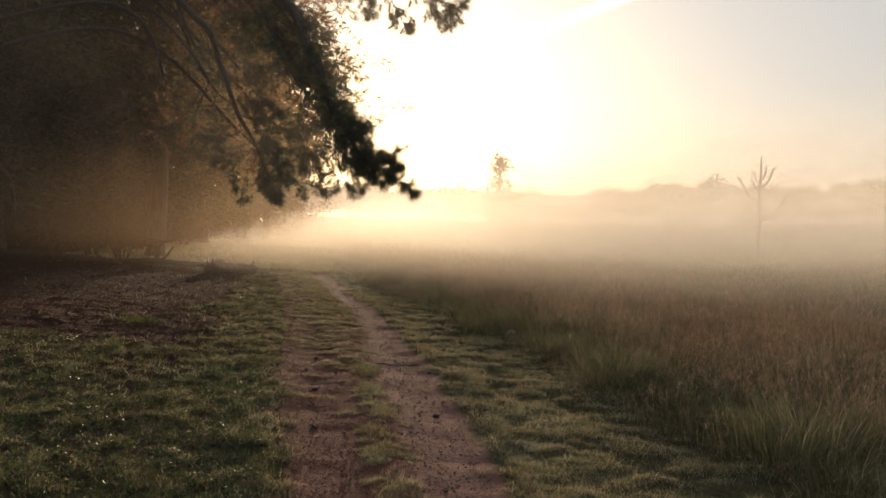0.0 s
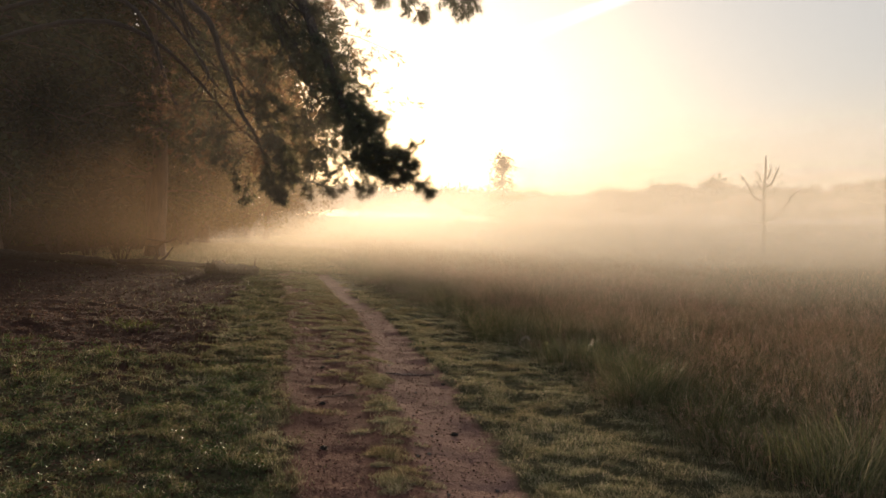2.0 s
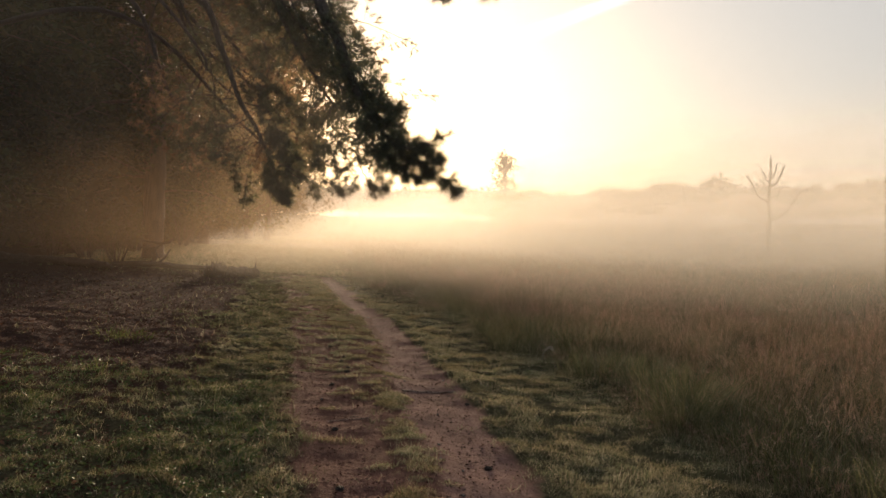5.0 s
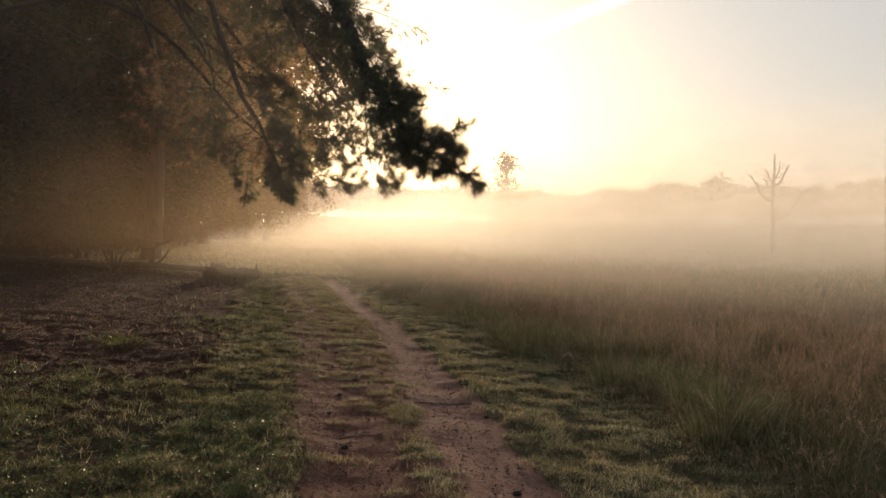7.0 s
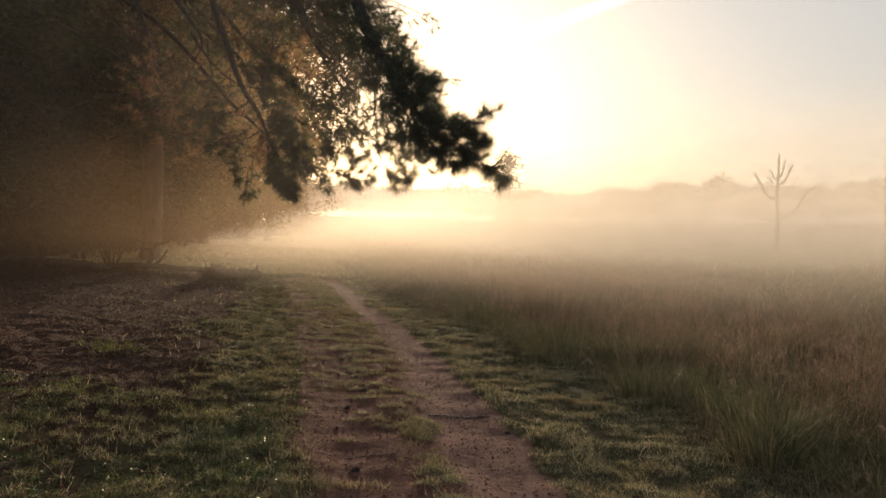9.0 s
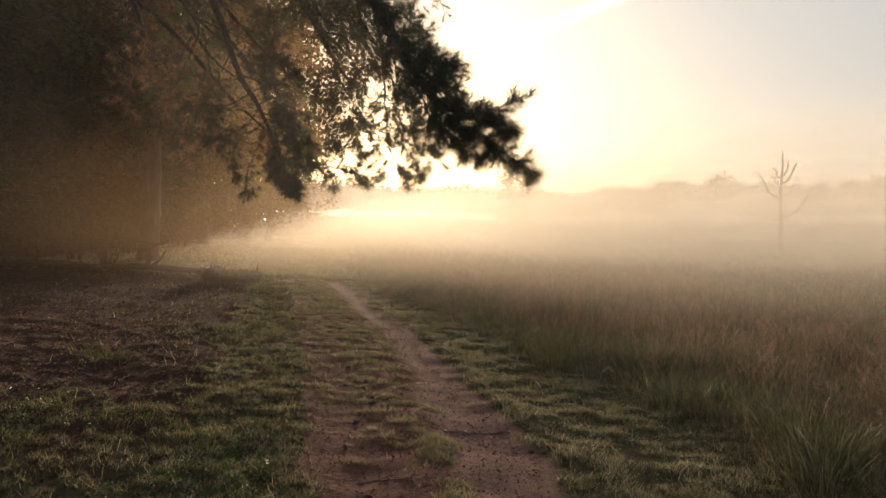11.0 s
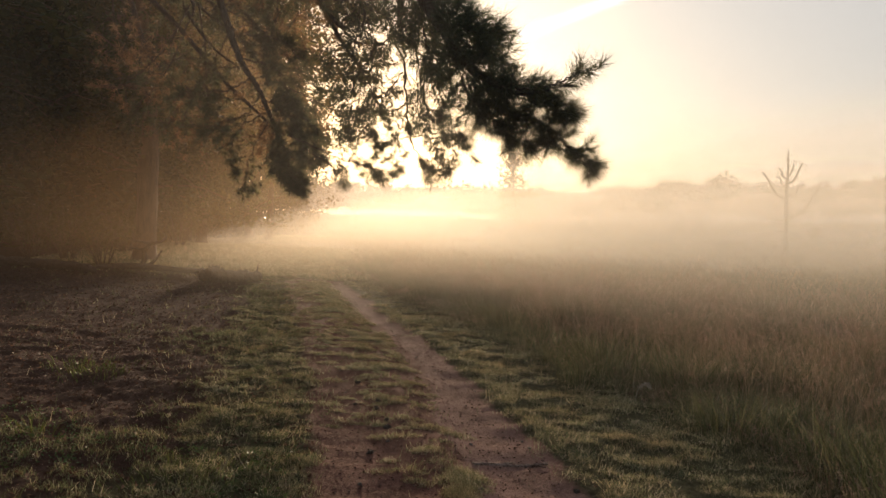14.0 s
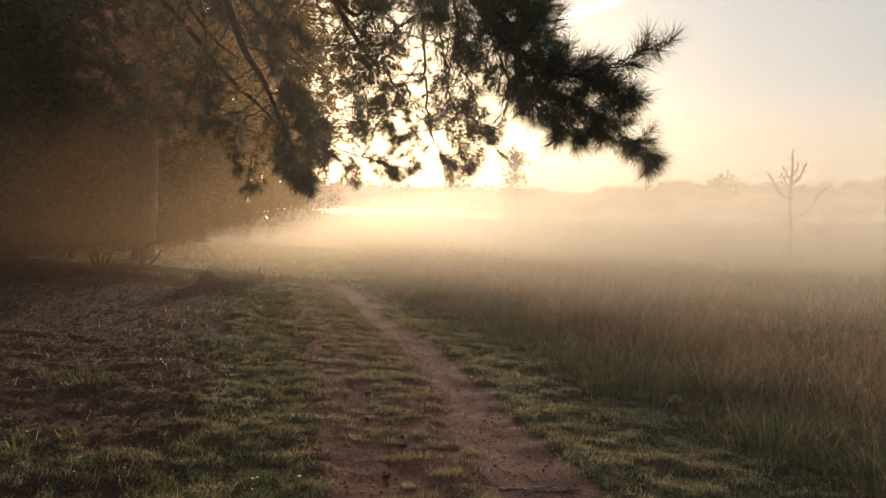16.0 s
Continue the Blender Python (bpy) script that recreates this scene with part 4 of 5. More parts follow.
# deeper limbs of the same crown
for k in range(19):
    cx, cy, cz = -2.3 - 1.5 * rng.random() + 0.05 * k, 9.4 + 2.6 * rng.random(), 2.5 + 0.25 * k
    if k > 12:
        cx, cy, cz = -1.45 - 0.1 * (k - 13), 8.4 + 0.8 * rng.random(), 3.1 + 0.24 * (k - 13)
    b = Bough()
    b.wood.add(curve([(PX, PY, 4.2 + 0.6 * k), (-5.2, 10.0, 4.6 + 0.4 * k), (cx - 0.6, cy, cz + 0.6), (cx, cy, cz)], 9), 0.05, 0.008, 7, 0.25)
    for _ in range(7 if k < 13 else 10):
        s = np.array([cx - 0.6 * rng.random(), cy, cz + 0.6 * rng.random()])
        e = s + np.array([0.5 * rng.normal(), 0.4 * rng.normal(), -0.3 + 0.25 * rng.normal()])
        b.spray([s, (s + e) / 2 + np.array([0, 0, 0.08]), e], 0.007, 9, (0.14, 0.28), 0.08, 0.2, 1)
    b.build(pine, 30, MAT_DRYNEEDLE if k % 3 == 0 else MAT_NEEDLE, BROWN if k % 3 == 0 else GREEN, 0.085, 80.0, 0.0026)


# ---- woodland ----
rng = np.random.default_rng(11)


def broad_tree(x, y, height, trunk_r, crown_r, low, n_leaf, label, leaf=0.16, mat=None, bark=None, name="tree", lean=0.0, column=False):
    """Trunk, forking limbs and a crown of small leaves in clumps at the ends of the limbs."""
    z = float(gz(x, y))
    root = tagged(new(name), label, "tree")
    root.location = (x, y, z)
    top = np.array([lean, 0.2 * rng.normal(), height * 0.82])
    spine = curve([(0, 0, -0.15), (0.1 * rng.normal(), 0.1 * rng.normal(), height * 0.3), top * 0.7 + rng.normal(size=3) * 0.1, top], 7)
    t = Tubes()
    t.add(spine, trunk_r, trunk_r * 0.2, 12, 0.15)
    t.add(curve([(0, 0, -0.15), (0.0, 0.0, 0.12), (0.02, 0.0, 0.5)], 3), trunk_r * 1.45, trunk_r * 0.98, 12, 0.2)
    t.build("trunk", bark or MAT_BARK, root)
    limbs, hubs = Tubes(), []
    for i in range(26):
        h = low + (height - low) * (0.04 + 0.9 * (i + rng.random()) / 26)
        s = spine[int(np.clip(h / (height * 0.82), 0, 1) * (len(spine) - 1))]
        a = i * 2.4 + rng.normal() * 0.4
        prof = math.sin(math.pi * min(1, max(0.12, 0.25 + 0.7 * (h - low) / (height - low)))) ** 0.7
        if column:
            prof = min(1.0, 1.25 * (height - h) / height + 0.12) * (0.6 + 0.6 * rng.random())
        reach = crown_r * prof * (0.7 + 0.5 * rng.random())
        e = np.array([s[0] + reach * math.cos(a), s[1] + reach * math.sin(a), h + 0.25 * reach * rng.normal() - 0.1 * reach])
        m = (s + e) / 2 + np.array([0, 0, 0.15 * reach])
        c = curve([s, m, e], 6)
        limbs.add(c, trunk_r * 0.28, 0.012, 6)
        for q in (0.45, 0.62, 0.78, 0.9, 1.0):
            b = c[int(q * (len(c) - 1))]
            for _ in range(2):
                e2 = b + rng.normal(size=3) * np.array([1, 1, 0.6]) * 0.22 * crown_r * (1.3 - 0.5 * q)
                limbs.add(curve([b, (b + e2) / 2 + rng.normal(size=3) * 0.06, e2], 3), 0.02, 0.006, 4)
                hubs.append(e2)
    tagged(limbs.build("limbs", bark or MAT_BARK, root), kind="stuff")
    hubs = np.array(hubs)
    pick = rng.integers(0, len(hubs), n_leaf)
    c = hubs[pick] + rng.normal(size=(n_leaf, 3)) * np.array([1, 1, 0.7]) * (0.10 + 0.075 * crown_r)
    c = c[c[:, 2] > low * 0.55]
    v, f = leaves(c, leaf, 0.4)
    part_np("crown", v, f, mat or MAT_LEAF, root, "", "stuff")
    return root


broad_tree(-9.7, 21.3, 13, 0.30, 4.6, 3.2, 22000, "old tree with a thick reddish-brown trunk at the wood's edge", 0.2)
for tx, ty, th, tr, cr, lo, nl in ((-15.5, 22, 13, 0.2, 4.5, 1.4, 20000), (-13.0, 28, 14, 0.22, 5.0, 1.6, 20000), (-19.5, 27, 15, 0.25, 5.5, 1.2, 18000), (-13.0, 34, 14, 0.22, 3.6, 4.6, 16000),
                                   (-17.0, 36, 15, 0.25, 5.5, 1.2, 16000), (-24.0, 33, 16, 0.25, 6.0, 1.0, 15000), (-12.4, 43, 14.5, 0.2, 4.6, 5.4, 20000), (-14.5, 46, 15, 0.25, 4.6, 1.6, 12000),
                                   (-12.6, 15.5, 12, 0.2, 3.8, 2.4, 18000), (-18.5, 18.5, 13, 0.2, 4.6, 1.4, 18000),
                                   # unseen trees beside and behind the start, added to hold off sky light
                                   (-10.5, 0.5, 13, 0.22, 4.2, 3.0, 9000), (-12, -6, 14, 0.22, 4.6, 2.6, 9000), (-16.5, 3, 14, 0.25, 5.0, 1.6, 9000), (-8.5, -11, 14, 0.22, 4.6, 2.6, 9000)):
    broad_tree(tx, ty, th, tr, cr, lo, nl, "dark leafy woodland tree in morning shade, the last four added out of view", 0.22)


def deep_woods():
    """The closed mass of foliage farther into the wood."""
    n = 90000
    y = 26 + 85 * rng.random(n) ** 1.2
    x = -13.5 - 0.10 * (y - 26) - 46 * rng.random(n) ** 1.3
    z = 16.5 * rng.random(n) ** 1.15 - 0.3
    keep = rng.random(n) < smooth(0.30, 0.55, vnoise(x + 0.37 * z, y + 0.71 * z, 4.0, 41, 2)) + 0.35
    c = np.stack([x, y, gz(x, y) + 0.2 + z], -1)[keep]
    v, f = leaves(c, 0.62)
    tagged(new("woodland", mesh_np("woodland", v, f, MAT_LEAF)), "dense dark foliage deeper in the wood", "woods", kind="stuff")


deep_woods()


def shrub(x, y, h, r, n, label):
    z = float(gz(x, y))
    root = tagged(new("shrub"), label, "shrub")
    root.location = (x, y, z)
    t, hubs = Tubes(), []
    for i in range(26):
        a = rng.random() * 6.28
        e = np.array([r * math.cos(a) * rng.random() ** 0.6, r * math.sin(a) * rng.random() ** 0.6, h * (0.45 + 0.6 * rng.random())])
        s = np.array([0.12 * math.cos(a), 0.12 * math.sin(a), -0.05])
        c = curve([s, (s + e) / 2 + np.array([0, 0, 0.2 * h]), e], 5)
        t.add(c, 0.012, 0.003, 5)
        hubs += [c[-1], c[-3], c[-5]]
        for _ in range(3):
            b = c[rng.integers(3, len(c))]
            e2 = b + rng.normal(size=3) * 0.16
            t.add(curve([b, (b + e2) / 2 + rng.normal(size=3) * 0.03, e2], 3), 0.005, 0.002, 4)
            hubs.append(e2)
    t.build("stems", MAT_TWIG, root)
    hubs = np.array(hubs)
    c = hubs[rng.integers(0, len(hubs), n)] + rng.normal(size=(n, 3)) * 0.11
    c = c[c[:, 2] > 0.03]
    v, f = leaves(c, 0.055)
    part_np("leaves", v, f, MAT_LEAF, root, "", "stuff")


for sx, sy, sh, sr in ((-9.6, 18.9, 1.0, 0.9), (-10.9, 19.6, 1.2, 1.0), (-12.5, 20.5, 1.5, 1.2), (-11.6, 24, 1.6, 1.3), (-14.2, 25, 1.8, 1.6), (-17, 24.5, 2.0, 1.8), (-14.5, 19.0, 1.3, 1.1), (-12.8, 31, 1.8, 1.6), (-20, 31, 2.2, 2.0), (-16.5, 31.5, 2.0, 1.8), (-14.3, 36, 2.4, 1.8), (-15.6, 41, 2.6, 2.0), (-12.8, 26.5, 1.7, 1.4)):
    shrub(sx, sy, sh, sr, 1700, "bare-twigged undergrowth shrub below the trees")


# ---- things on the ground at the wood's edge ----
def fallen_log(x0, y0, x1, y1, r, label, spikes):
    c = np.array([(x0 + x1) / 2, (y0 + y1) / 2])
    z = float(gz(*c))
    root = tagged(new("fallen_log"), label, "log")
    root.location = (*c, z)
    a, b = np.array([x0, y0]) - c, np.array([x1, y1]) - c
    pts = []
    for t in np.linspace(0, 1, 9):
        p = a + (b - a) * t
        pts.append((*p, float(gz(*(p + c))) - z + r * 0.7))
    tb = Tubes()
    line = curve(pts, 3)
    k = len(line)
    tb.add(line, r * 1.1, r * 0.8, 12, 0.55)
    for tip, before, wide in ((line[0], line[1], 1.05), (line[-1], line[-2], 0.78)):
        tb.add(curve([tip, tip + (tip - before) * 0.8, tip + (tip - before) * 1.3], 3), r * wide, 0.01, 12, 0.5, 0.6)
    tb.build("stem", MAT_ROTTEN, root)
    for t, h, lean in spikes:
        p = line[int(t * (k - 1))]
        sp = Tubes()
        sp.add(curve([p, p + np.array([lean * 0.4, 0, h * 0.6 + r * 0.6]), p + np.array([lean, 0.02, h + r])], 4), 0.035, 0.005, 6, 0.3)
        sp.build("branch_stub", MAT_ROTTEN, root)
    return root


fallen_log(-6.3, 16.85, -5.25, 17.55, 0.15, "short rotten log with broken stubs lying in the grass", ((0.98, 0.15, 0.04), (0.3, 0.12, -0.03), (0.36, 0.1, 0.02), (0.22, 0.06, -0.05)))
fallen_log(-6.15, 16.85, -5.85, 17.08, 0.19, "crumbled stump end beside the rotten log", ((0.6, 0.08, 0.02),))
fallen_log(-12.4, 17.7, -9.0, 17.2, 0.13, "long dark fallen trunk lying under the shrubs", ())


def dead_branch(x, y, label):
    z = float(gz(x, y))
    root = tagged(new("dead_branch"), label, "branch")
    root.location = (x, y, z)
    t = Tubes()
    t.add(curve([(-0.9, 0.1, 0.04), (-0.3, 0.0, 0.08), (0.1, 0, 0.08), (0.75, -0.1, 0.03), (1.3, -0.2, 0.03)], 5), 0.08, 0.045, 8, 0.3)
    t.add(curve([(-0.05, 0, 0.05), (0.06, 0.02, 0.25), (0.05, 0, 0.38), (0.18, 0, 0.52), (0.36, 0.03, 0.56), (0.44, 0.03, 0.64)], 4), 0.05, 0.022, 7, 0.3)
    t.add(curve([(0.05, 0, 0.40), (-0.1, 0.05, 0.42), (-0.28, 0, 0.45)], 4), 0.032, 0.014, 6, 0.3)
    t.add(curve([(0.18, 0, 0.52), (0.0, -0.05, 0.56), (-0.25, 0, 0.6)], 4), 0.032, 0.013, 6, 0.3)
    t.add(curve([(0.05, 0, 0.07), (0.25, 0, 0.2), (0.38, 0.02, 0.4)], 4), 0.036, 0.014, 6, 0.3)
    t.build("wood", MAT_ROTTEN, root)
    root.scale = (1.25, 1.25, 1.25)
    return root


dead_branch(-8.25, 18.15, "forked dead branch like antlers lying under the trees")


# ---- the field's trees ----
broad_tree(5.0, 71, 10.4, 0.15, 2.1, 1.4, 1900, "slender birch with thin leaves alone in the misty field", 0.30, MAT_BIRCHLEAF, name="birch_tree", lean=-0.5, column=True)


def dead_tree(x, y, label):
    z = float(gz(x, y))
    root = tagged(new("dead_tree"), label, "tree")
    root.location = (x, y, z)
    t = Tubes()
    t.add(curve([(0, 0, -0.1), (0.05, 0, 3.0), (-0.05, 0, 5.8), (0.05, 0, 8.0), (0.02, 0, 9.7)], 5), 0.26, 0.04, 8, 0.25)
    t.build("trunk", MAT_DEAD, root)
    for h, dx, dz, r in ((3.1, 3.5, 3.3, 0.085), (5.0, -2.1, 2.6, 0.075), (4.15, -2.0, 0.85, 0.05), (3.05, -3.3, 1.1, 0.055), (5.4, 1.85, 1.15, 0.045), (6.5, 1.4, 1.9, 0.06), (7.4, 0.65, 1.1, 0.04), (6.2, -1.0, 1.0, 0.03), (7.0, -0.8, 1.0, 0.025), (8.3, 0.35, 0.8, 0.02)):
        b = Tubes()
        p = np.array([0.02, 0, h])
        e = p + np.array([dx, 0.3 * rng.normal(), dz])
        c = curve([p, p + (e - p) * 0.35 + np.array([0.1 * dx, 0, -0.1 * dz + 0.15 * rng.normal()]), p + (e - p) * 0.7 + rng.normal(size=3) * 0.12, e], 4)
        b.add(c, r * 1.7 + 0.04, 0.045, 6, 0.2)
        for q in (0.5, 0.7, 0.85):
            s = c[int(q * (len(c) - 1))]
            b.add([s, s + np.array([0.25 * dx * (0.3 + rng.random()), 0.2 * rng.normal(), 0.35 + 0.3 * rng.random()])], r * 0.6 + 0.016, 0.02, 4)
        b.build("branch", MAT_DEAD, root)
    return root


shrub(32.2, 65.5, 2.5, 0.5, 3600, "small dense bush beside the dead tree in the mist")
dead_tree(29.8, 66, "bare dead tree with forked grey branches in the misty field")


def far_woods():
    """The wood at the far side of the field: many crowns in a row with an uneven top."""
    cs = []
    for k in range(270):
        a = radians(-42 + 86 * (k + rng.random()) / 270)
        d = 215 + 60 * rng.random()
        x, y = d * math.sin(a), d * math.cos(a)
        deg = math.degrees(a)
        h = 9.0 + 2.8 * float(vnoise(np.array([deg]), np.array([3.0]), 5.0, 31, 2)[0]) + 1.0 * rng.random()
        for peak, rise, wide in ((20.8, 4.4, 0.9), (17.0, 2.6, 1.2), (30.6, 3.6, 1.2), (12.7, 1.4, 1.2), (9.0, -1.0, 2.5)):
            h += rise * math.exp(-((deg - peak) / wide) ** 2)
        r = 3.0 + 2.2 * rng.random()
        n = 420
        p = unit(rng.normal(size=(n, 3))) * (rng.random((n, 1)) ** 0.35)
        q = p * np.array([r, r, h * 0.42]) + np.array([x, y, float(gz(x, y)) + h * 0.60])
        lobes = q + rng.normal(size=(n, 3)) * 0.35
        cs.append(lobes)
    v, f = leaves(np.concatenate(cs), 1.15)
    tagged(new("far_woods", mesh_np("far_woods", v, f, MAT_LEAF)), "distant wood with an uneven treetop line behind the mist", "woods", kind="stuff")


far_woods()


# ---- small things on the path ----
def lump(name, x, y, size, mat, label, cat, grp):
    bm = bmesh.new()
    bmesh.ops.create_icosphere(bm, subdivisions=2, radius=1)
    for v in bm.verts:
        v.co *= 0.75 + 0.5 * noise.noise(v.co * 1.7 + Vector((x * 9, y * 7, 0)))
        v.co.z *= 0.7
    me = bpy.data.meshes.new(name)
    bm.to_mesh(me)
    bm.free()
    me.materials.append(mat)
    ob = new(name, me)
    ob.scale = (size * 1.3, size, size)
    ob.location = (x, y, float(gz(x, y)) + size * 0.35)
    ob.rotation_euler = (0, 0, x * 40 + y * 13)
    return tagged(ob, label, cat, grp)


for cx, cy in ((-1.34, 8.02), (-1.2, 7.47), (-1.51, 7.9), (-1.32, 7.76), (-1.23, 6.76), (0.05, 6.29), (-1.18, 7.3), (-0.71, 4.29), (0.17, 4.8), (-0.95, 5.4), (-1.6, 8.6)):
    lump("pine_cone", cx, cy, 0.020 + 0.010 * rng.random(), MAT_CONE, "dark fallen pine cone on the sandy path", "pine cone", "cones on the path")
for _ in range(40):
    cy = 2.6 + 9 * rng.random() ** 1.4
    lo, hi = float(path_left(cy)), float(path_right(cy))
    lump("pebble", lo + (hi - lo) * rng.random(), cy, 0.008 + 0.010 * rng.random(), MAT_STONE, "small pale pebble on the sandy path", "pebble", "pebbles on the path")


def path_root(x0, y0, x1, y1, r, label):
    """A worn root or stick that lies half sunk across the path."""
    n = 9
    xs, ys = np.linspace(x0, x1, n), np.linspace(y0, y1, n) + 0.015 * np.sin(np.linspace(0, 5, n))
    t = Tubes()
    t.add(curve(np.stack([xs, ys, gz(xs, ys) + r * np.linspace(-0.3, 0.4, n)], -1), 4), r, r * 0.45, 8, 0.35)
    for k, side in ((3, 1.0), (6, -1.0)):
        p = np.array([xs[k], ys[k], float(gz(xs[k], ys[k])) + r * 0.2])
        e = p + np.array([0.10, 0.07 * side, 0.0])
        e[2] = float(gz(e[0], e[1])) + 0.004
        t.add(curve([p, (p + e) / 2 + np.array([0, 0, 0.008]), e], 4), r * 0.45, 0.003, 6, 0.3)
    v, f = np.concatenate(t.v), np.concatenate(t.f)
    c = np.array([(x0 + x1) / 2, (y0 + y1) / 2, float(gz((x0 + x1) / 2, (y0 + y1) / 2))])
    ob = new("tree_root", mesh_np("tree_root", v - c, f, MAT_ROOT, True))
    ob.location = c
    return tagged(ob, label, "root")


path_root(-0.56, 6.65, -0.06, 6.77, 0.020, "worn grey root lying half sunk across the sandy path")
path_root(-1.05, 5.62, -0.72, 5.70, 0.007, "thin grey stick lying on the reddish path")


def dry_frond(x, y, label):
    """A curled, pale dry leaf on a thin stalk."""
    z = float(gz(x, y))
    root = tagged(new("dry_frond"), label, "frond")
    root.location = (x, y, z)
    t = Tubes()
    line = curve([(0, 0, -0.01), (0.02, 0.01, 0.09), (0.06, 0.0, 0.15), (0.11, 0.0, 0.16), (0.13, 0.0, 0.13)], 5)
    t.add(line, 0.004, 0.0025, 5)
    t.build("stalk", MAT_STRAW, root)
    c = np.repeat(line[8:], 9, 0)
    v, f = leaves(c + rng.normal(size=c.shape) * 0.009, 0.022, 0.3)
    part_np("leaf", v, f, MAT_STRAW, root, "curled pale leaf")
    return root


dry_frond(0.98, 8.58, "curled pale dry frond at the edge of the tall grass")


def fallen_leaves():
    x, y = scatter(90000, -10, -0.3, 2, 20, 1.4)
    keep = (path_left(y) + 0.02 > x) & (np.abs(x) < 0.8 * (y + 1.5))
    x, y = x[keep], y[keep]
    x2, y2 = scatter(26000, -3.5, 0.9, 2, 12, 1.5)
    k2 = (path_u(x2, y2) > 0) & (path_u(x2, y2) < 0.95)
    x2, y2 = x2[k2], y2[k2]
    v, f = join([leaves(np.stack([x, y, gz(x, y) + 0.010 * rng.random(len(x))], -1), 0.030, 0.8), leaves(np.stack([x2, y2, gz(x2, y2) + 0.003], -1), 0.017, 0.85)])
    tagged(new("leaf_litter", mesh_np("leaf_litter", v, f, MAT_FALLEN)), "brown fallen leaves and bark crumbs scattered under the trees", "leaf litter", kind="stuff")


fallen_leaves()


def soil_clods():
    """Crumbs of earth and bark, each a squashed, uneven octahedron."""
    x, y = scatter(70000, -9.0, 2.2, 2.2, 15, 1.7)
    u = path_u(x, y)
    ok = (np.abs(x) < 0.75 * (y + 1.5)) & (u < 1.25) & (rng.random(len(x)) < np.where(u < 0, 0.22, np.where(u < 0.75, 0.75, 0.45))) & (vnoise(x, y, 0.4, 33, 2) > 0.36)
    x, y = x[ok], y[ok]
    n = len(x)
    r = (0.0025 + 0.0055 * rng.random(n) ** 4.0)[:, None, None]
    o = np.array([(1.3, 0, 0), (0, 1, 0), (-1.3, 0, 0), (0, -1, 0), (0, 0, 0.9), (0, 0, -0.6)])[None] * (0.65 + 0.7 * rng.random((n, 6, 1))) * r
    a = rng.random(n)[:, None] * 6.283
    v = np.stack([o[..., 0] * np.cos(a) - o[..., 1] * np.sin(a), o[..., 0] * np.sin(a) + o[..., 1] * np.cos(a), o[..., 2] + 0.3 * r[..., 0]], -1) + np.stack([x, y, gz(x, y)], -1)[:, None]
    f = np.array([(0, 1, 4), (1, 2, 4), (2, 3, 4), (3, 0, 4), (1, 0, 5), (2, 1, 5), (3, 2, 5), (0, 3, 5)])
    f = (f[None] + (np.arange(n) * 6)[:, None, None]).reshape(-1, 3)
    tagged(new("soil_crumbs", mesh_np("soil_crumbs", v.reshape(-1, 3), f, MAT_CLOD)), "loose reddish-brown crumbs of earth and bark on the path", "soil", kind="stuff")


soil_clods()


# ---- vapour trail ----
def contrail():
    """A thin streak of ice cloud high and far off."""
    m, n, l = material("vapour_trail")
    tc = n.new("ShaderNodeTexCoord")
    sep = n.new("ShaderNodeSeparateXYZ")
    l.new(tc.outputs["UV"], sep.inputs[0])
    puff = noise_tex(n, l, tc.outputs["UV"], 6.0, 4.0)
    a = n.new("ShaderNodeMath")
    a.operation = "PINGPONG"
    a.inputs[1].default_value = 0.5
    l.new(sep.outputs[1], a.inputs[0])
    r = n.new("ShaderNodeMapRange")
    r.interpolation_type = "SMOOTHSTEP"
    r.inputs[1].default_value, r.inputs[2].default_value, r.inputs[4].default_value = 0.0, 0.5, 1.1
    l.new(a.outputs[0], r.inputs[0])
    x = n.new("ShaderNodeMath")
    x.operation = "MULTIPLY"
    l.new(r.outputs[0], x.inputs[0])
    l.new(puff, x.inputs[1])
    t = n.new("ShaderNodeBsdfTransparent")
    # the strip glows by itself in place of sunlight on the ice cloud
    e = n.new("ShaderNodeEmission")
    e.inputs[0].default_value, e.inputs[1].default_value = (1.0, 0.97, 0.93, 1), 1.7
    mx = n.new("ShaderNodeMixShader")
    l.new(x.outputs[0], mx.inputs[0])
    l.new(t.outputs[0], mx.inputs[1])
    l.new(e.outputs[0], mx.inputs[2])
    o = n.new("ShaderNodeOutputMaterial")
    l.new(mx.outputs[0], o.inputs[0])
    k = 16
    q = np.linspace(0, 1, k)
    c = np.stack([330 + 950 * q, np.full(k, 4000.0), 1132 + 366 * q], -1)
    half = np.array([-0.38, 0, 0.92]) * (62 - 22 * q)[:, None]
    v = np.concatenate([c - half, c + half])
    i = np.arange(k - 1)
    me = mesh_np("vapour_trail", v, np.stack([i, i + 1, i + 1 + k, i + k], -1), m)
    uv = me.uv_layers.new(name="UVMap")
    idx = np.empty(len(me.loops), np.int32)
    me.loops.foreach_get("vertex_index", idx)
    uv.data.foreach_set("uv", np.stack([q[idx % k], (idx >= k).astype(float)], -1).astype(np.float32).ravel())
    tagged(new("vapour_trail", me), "white streak of vapour trail in the bright sky", "cloud", kind="structure")


contrail()


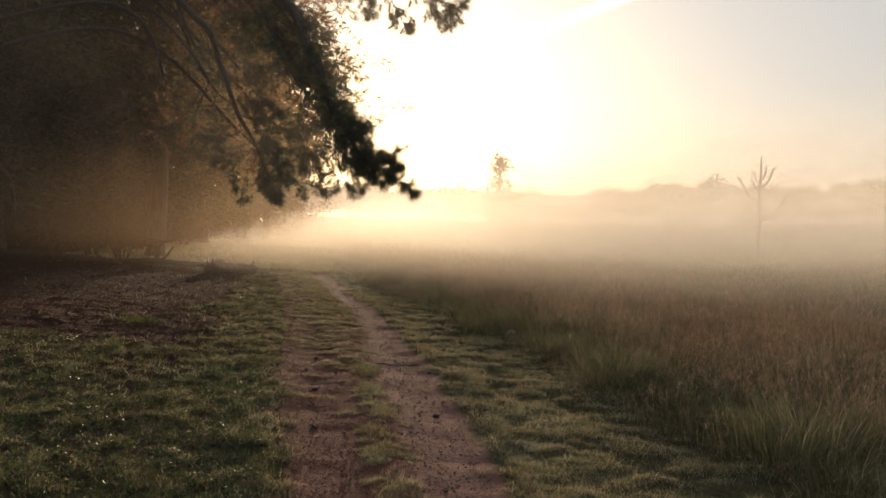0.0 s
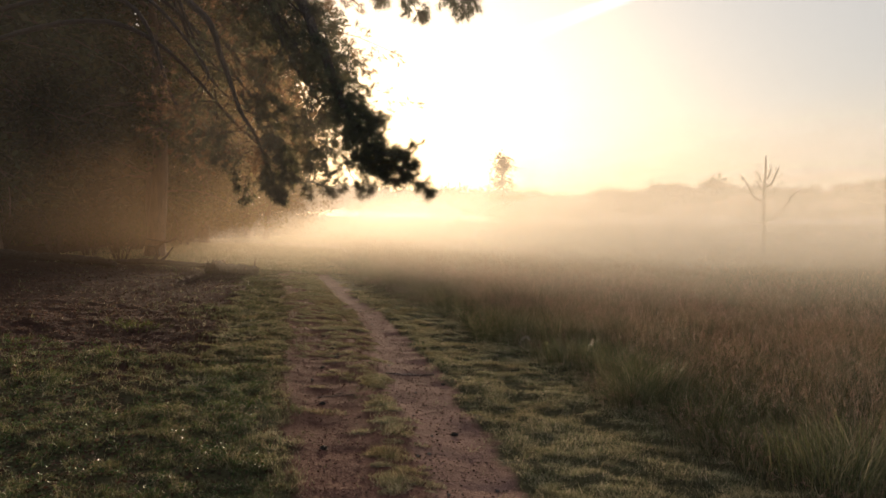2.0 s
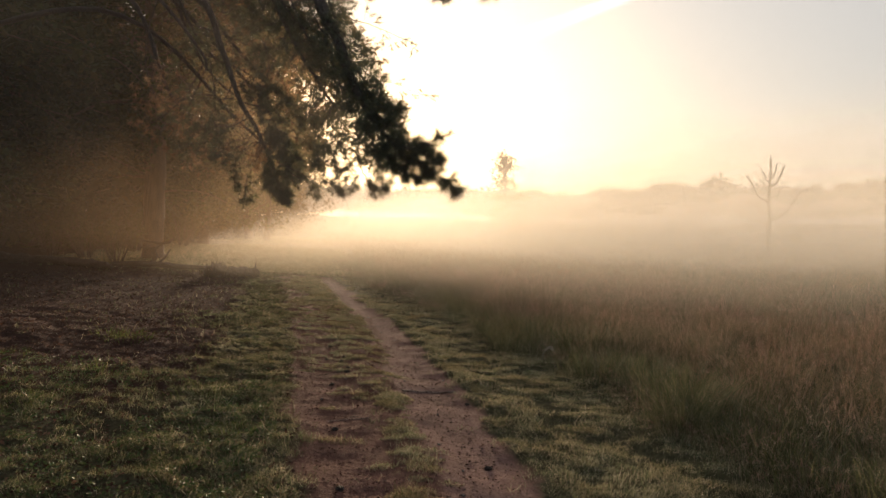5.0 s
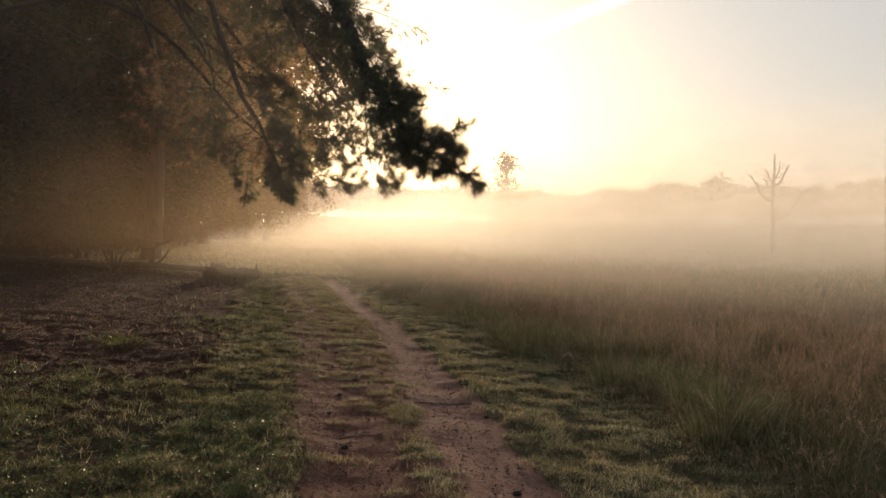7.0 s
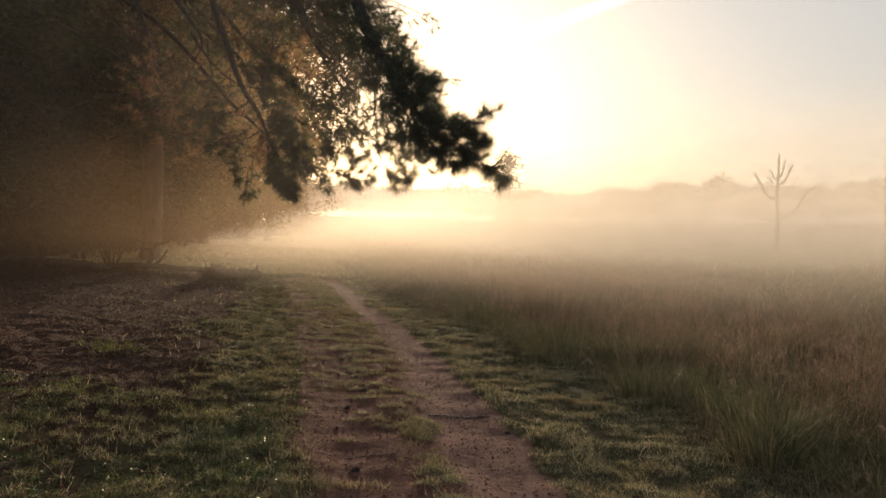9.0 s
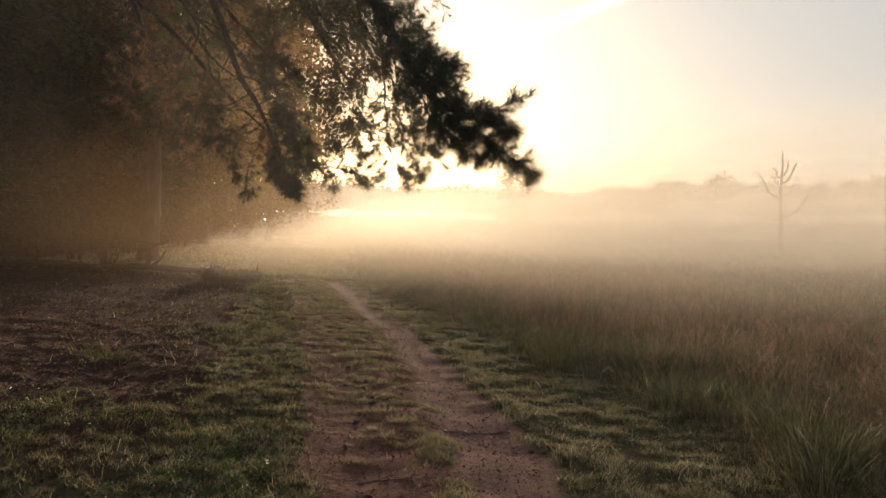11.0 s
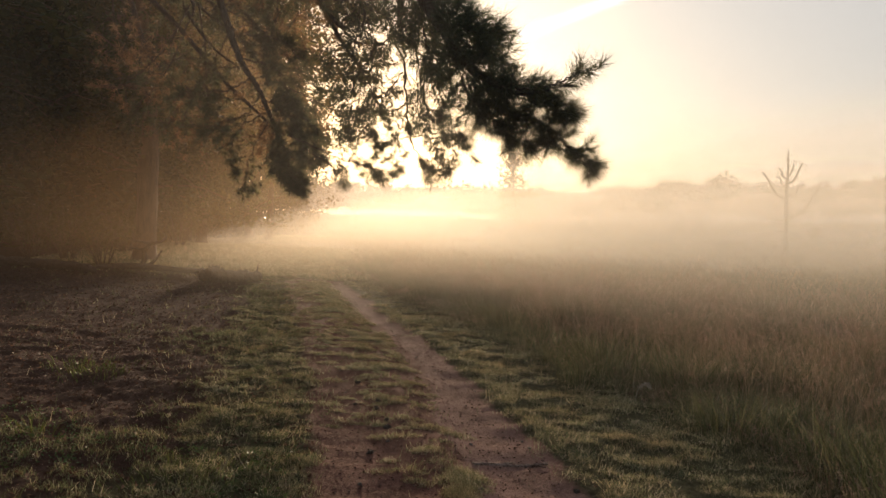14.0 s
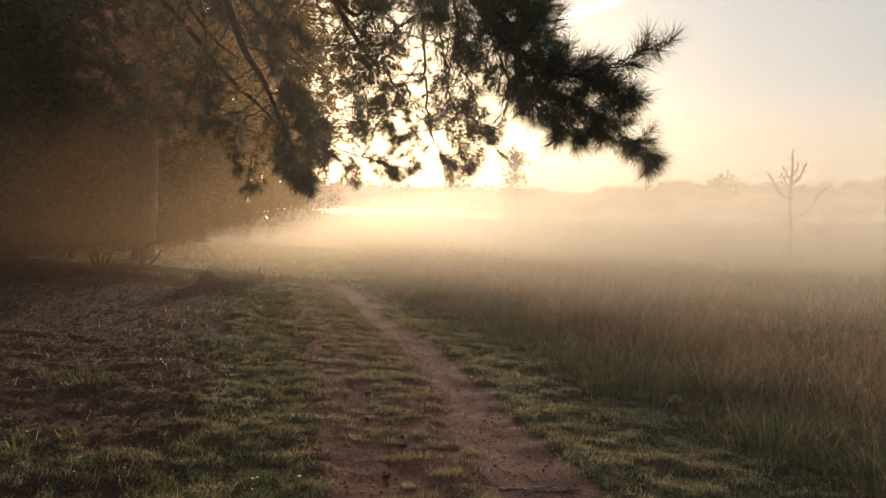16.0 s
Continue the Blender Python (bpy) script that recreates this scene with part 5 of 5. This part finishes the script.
# ---- mist over the field, and nearer sheets for glare and glow ----
def mist_bank(y, x0, x1, height, density, base, top, seed, even=False):
    nx = 24
    xs = np.linspace(x0, x1, nx)
    yy = y + 1.2 * np.sin(xs * 0.21 + seed)
    lo = np.stack([xs, yy, gz(xs, yy) - 0.3], -1)
    hi = np.stack([xs, yy + 0.5, np.full(nx, height)], -1)
    v = np.concatenate([lo, hi])
    i = np.arange(nx - 1)
    f = np.stack([i, i + 1, i + 1 + nx, i + nx], -1)
    # brown and yellow tints paint the low sun's glow into the mist colour
    ob = new("mist", mesh_np("mist", v, f, mist_material("mist", density, base, top, 0.06, seed, (1.0, -4.5) if y == 13.0 else (-60.0, -50.0) if even else (float(path_right(y)) + 2.5, float(tall_edge(y))) if y < 19 else (-22.0, -24.0) if y > 75 else (float(path_left(y)), float(tall_edge(y))), (0.05 if y < 9 else 0.16) if even else 0.06 if y < 30 else 0.018, ((0.65, 2.2) if y < 9 else (0.2, 1.2)) if even else (0.05, 1.3) if y < 13 else (-0.1, 0.8) if y < 30 else (-2.0, -1.0), 0.35, (1.05, 0.72, 0.42) if y == 13.0 else (1.0, 0.96, 0.92) if even else (1.0, 0.97, 0.84) if y < 30 else (1.0, 1.0, 1.0), (1.0, 0.22) if y == 13.0 else (0.32, 1.0) if y < 15 else (1.0, 1.0) if y < 50 else (0.0, 1.0), 1.0 if even or y > 50 else 0.06, 0.2 if y == 13.0 else 1.0), True))
    return tagged(ob, "thin sheet of sunlit morning mist; near ones stand in for glare and glow", "mist", kind="stuff")


# Sheets 3.3 and 4.4 stand in for lens glare, 13.0 for wood glow.
for k, (my, mx0, mx1, mh, md, mb, mt) in enumerate(((3.3, -12, 12, 9, 0.036, 3.0, 12), (9.6, -20, 15, 8, 0.08, 0.2, 3.4), (11.8, -22, 16, 10, 0.095, 0.2, 4), (14, -26, 22, 10, 0.15, 0.2, 5),
                                                  (17, -30, 28, 10, 0.18, 0.2, 5), (21, -34, 34, 10, 0.20, 0.2, 5), (27, -42, 40, 10, 0.27, 0.2, 3.6), (36, -52, 50, 10, 0.32, 0.3, 4.2), (48, -65, 65, 11, 0.21, 0.4, 4.6), (60, -80, 85, 24, 0.20, 2.0, 16.0),
                                                  (82, -98, 115, 15, 0.27, 1.5, 8.5), (125, -135, 160, 22, 0.42, 2.0, 13.5), (13.0, -24, 17, 10, 0.08, 1.5, 8.5), (4.4, -14, 12, 9, 0.018, 3.0, 12))):
    mist_bank(my, mx0, mx1, mh, md, mb, mt, k + 1, even=my in (3.3, 4.4, 13.0))
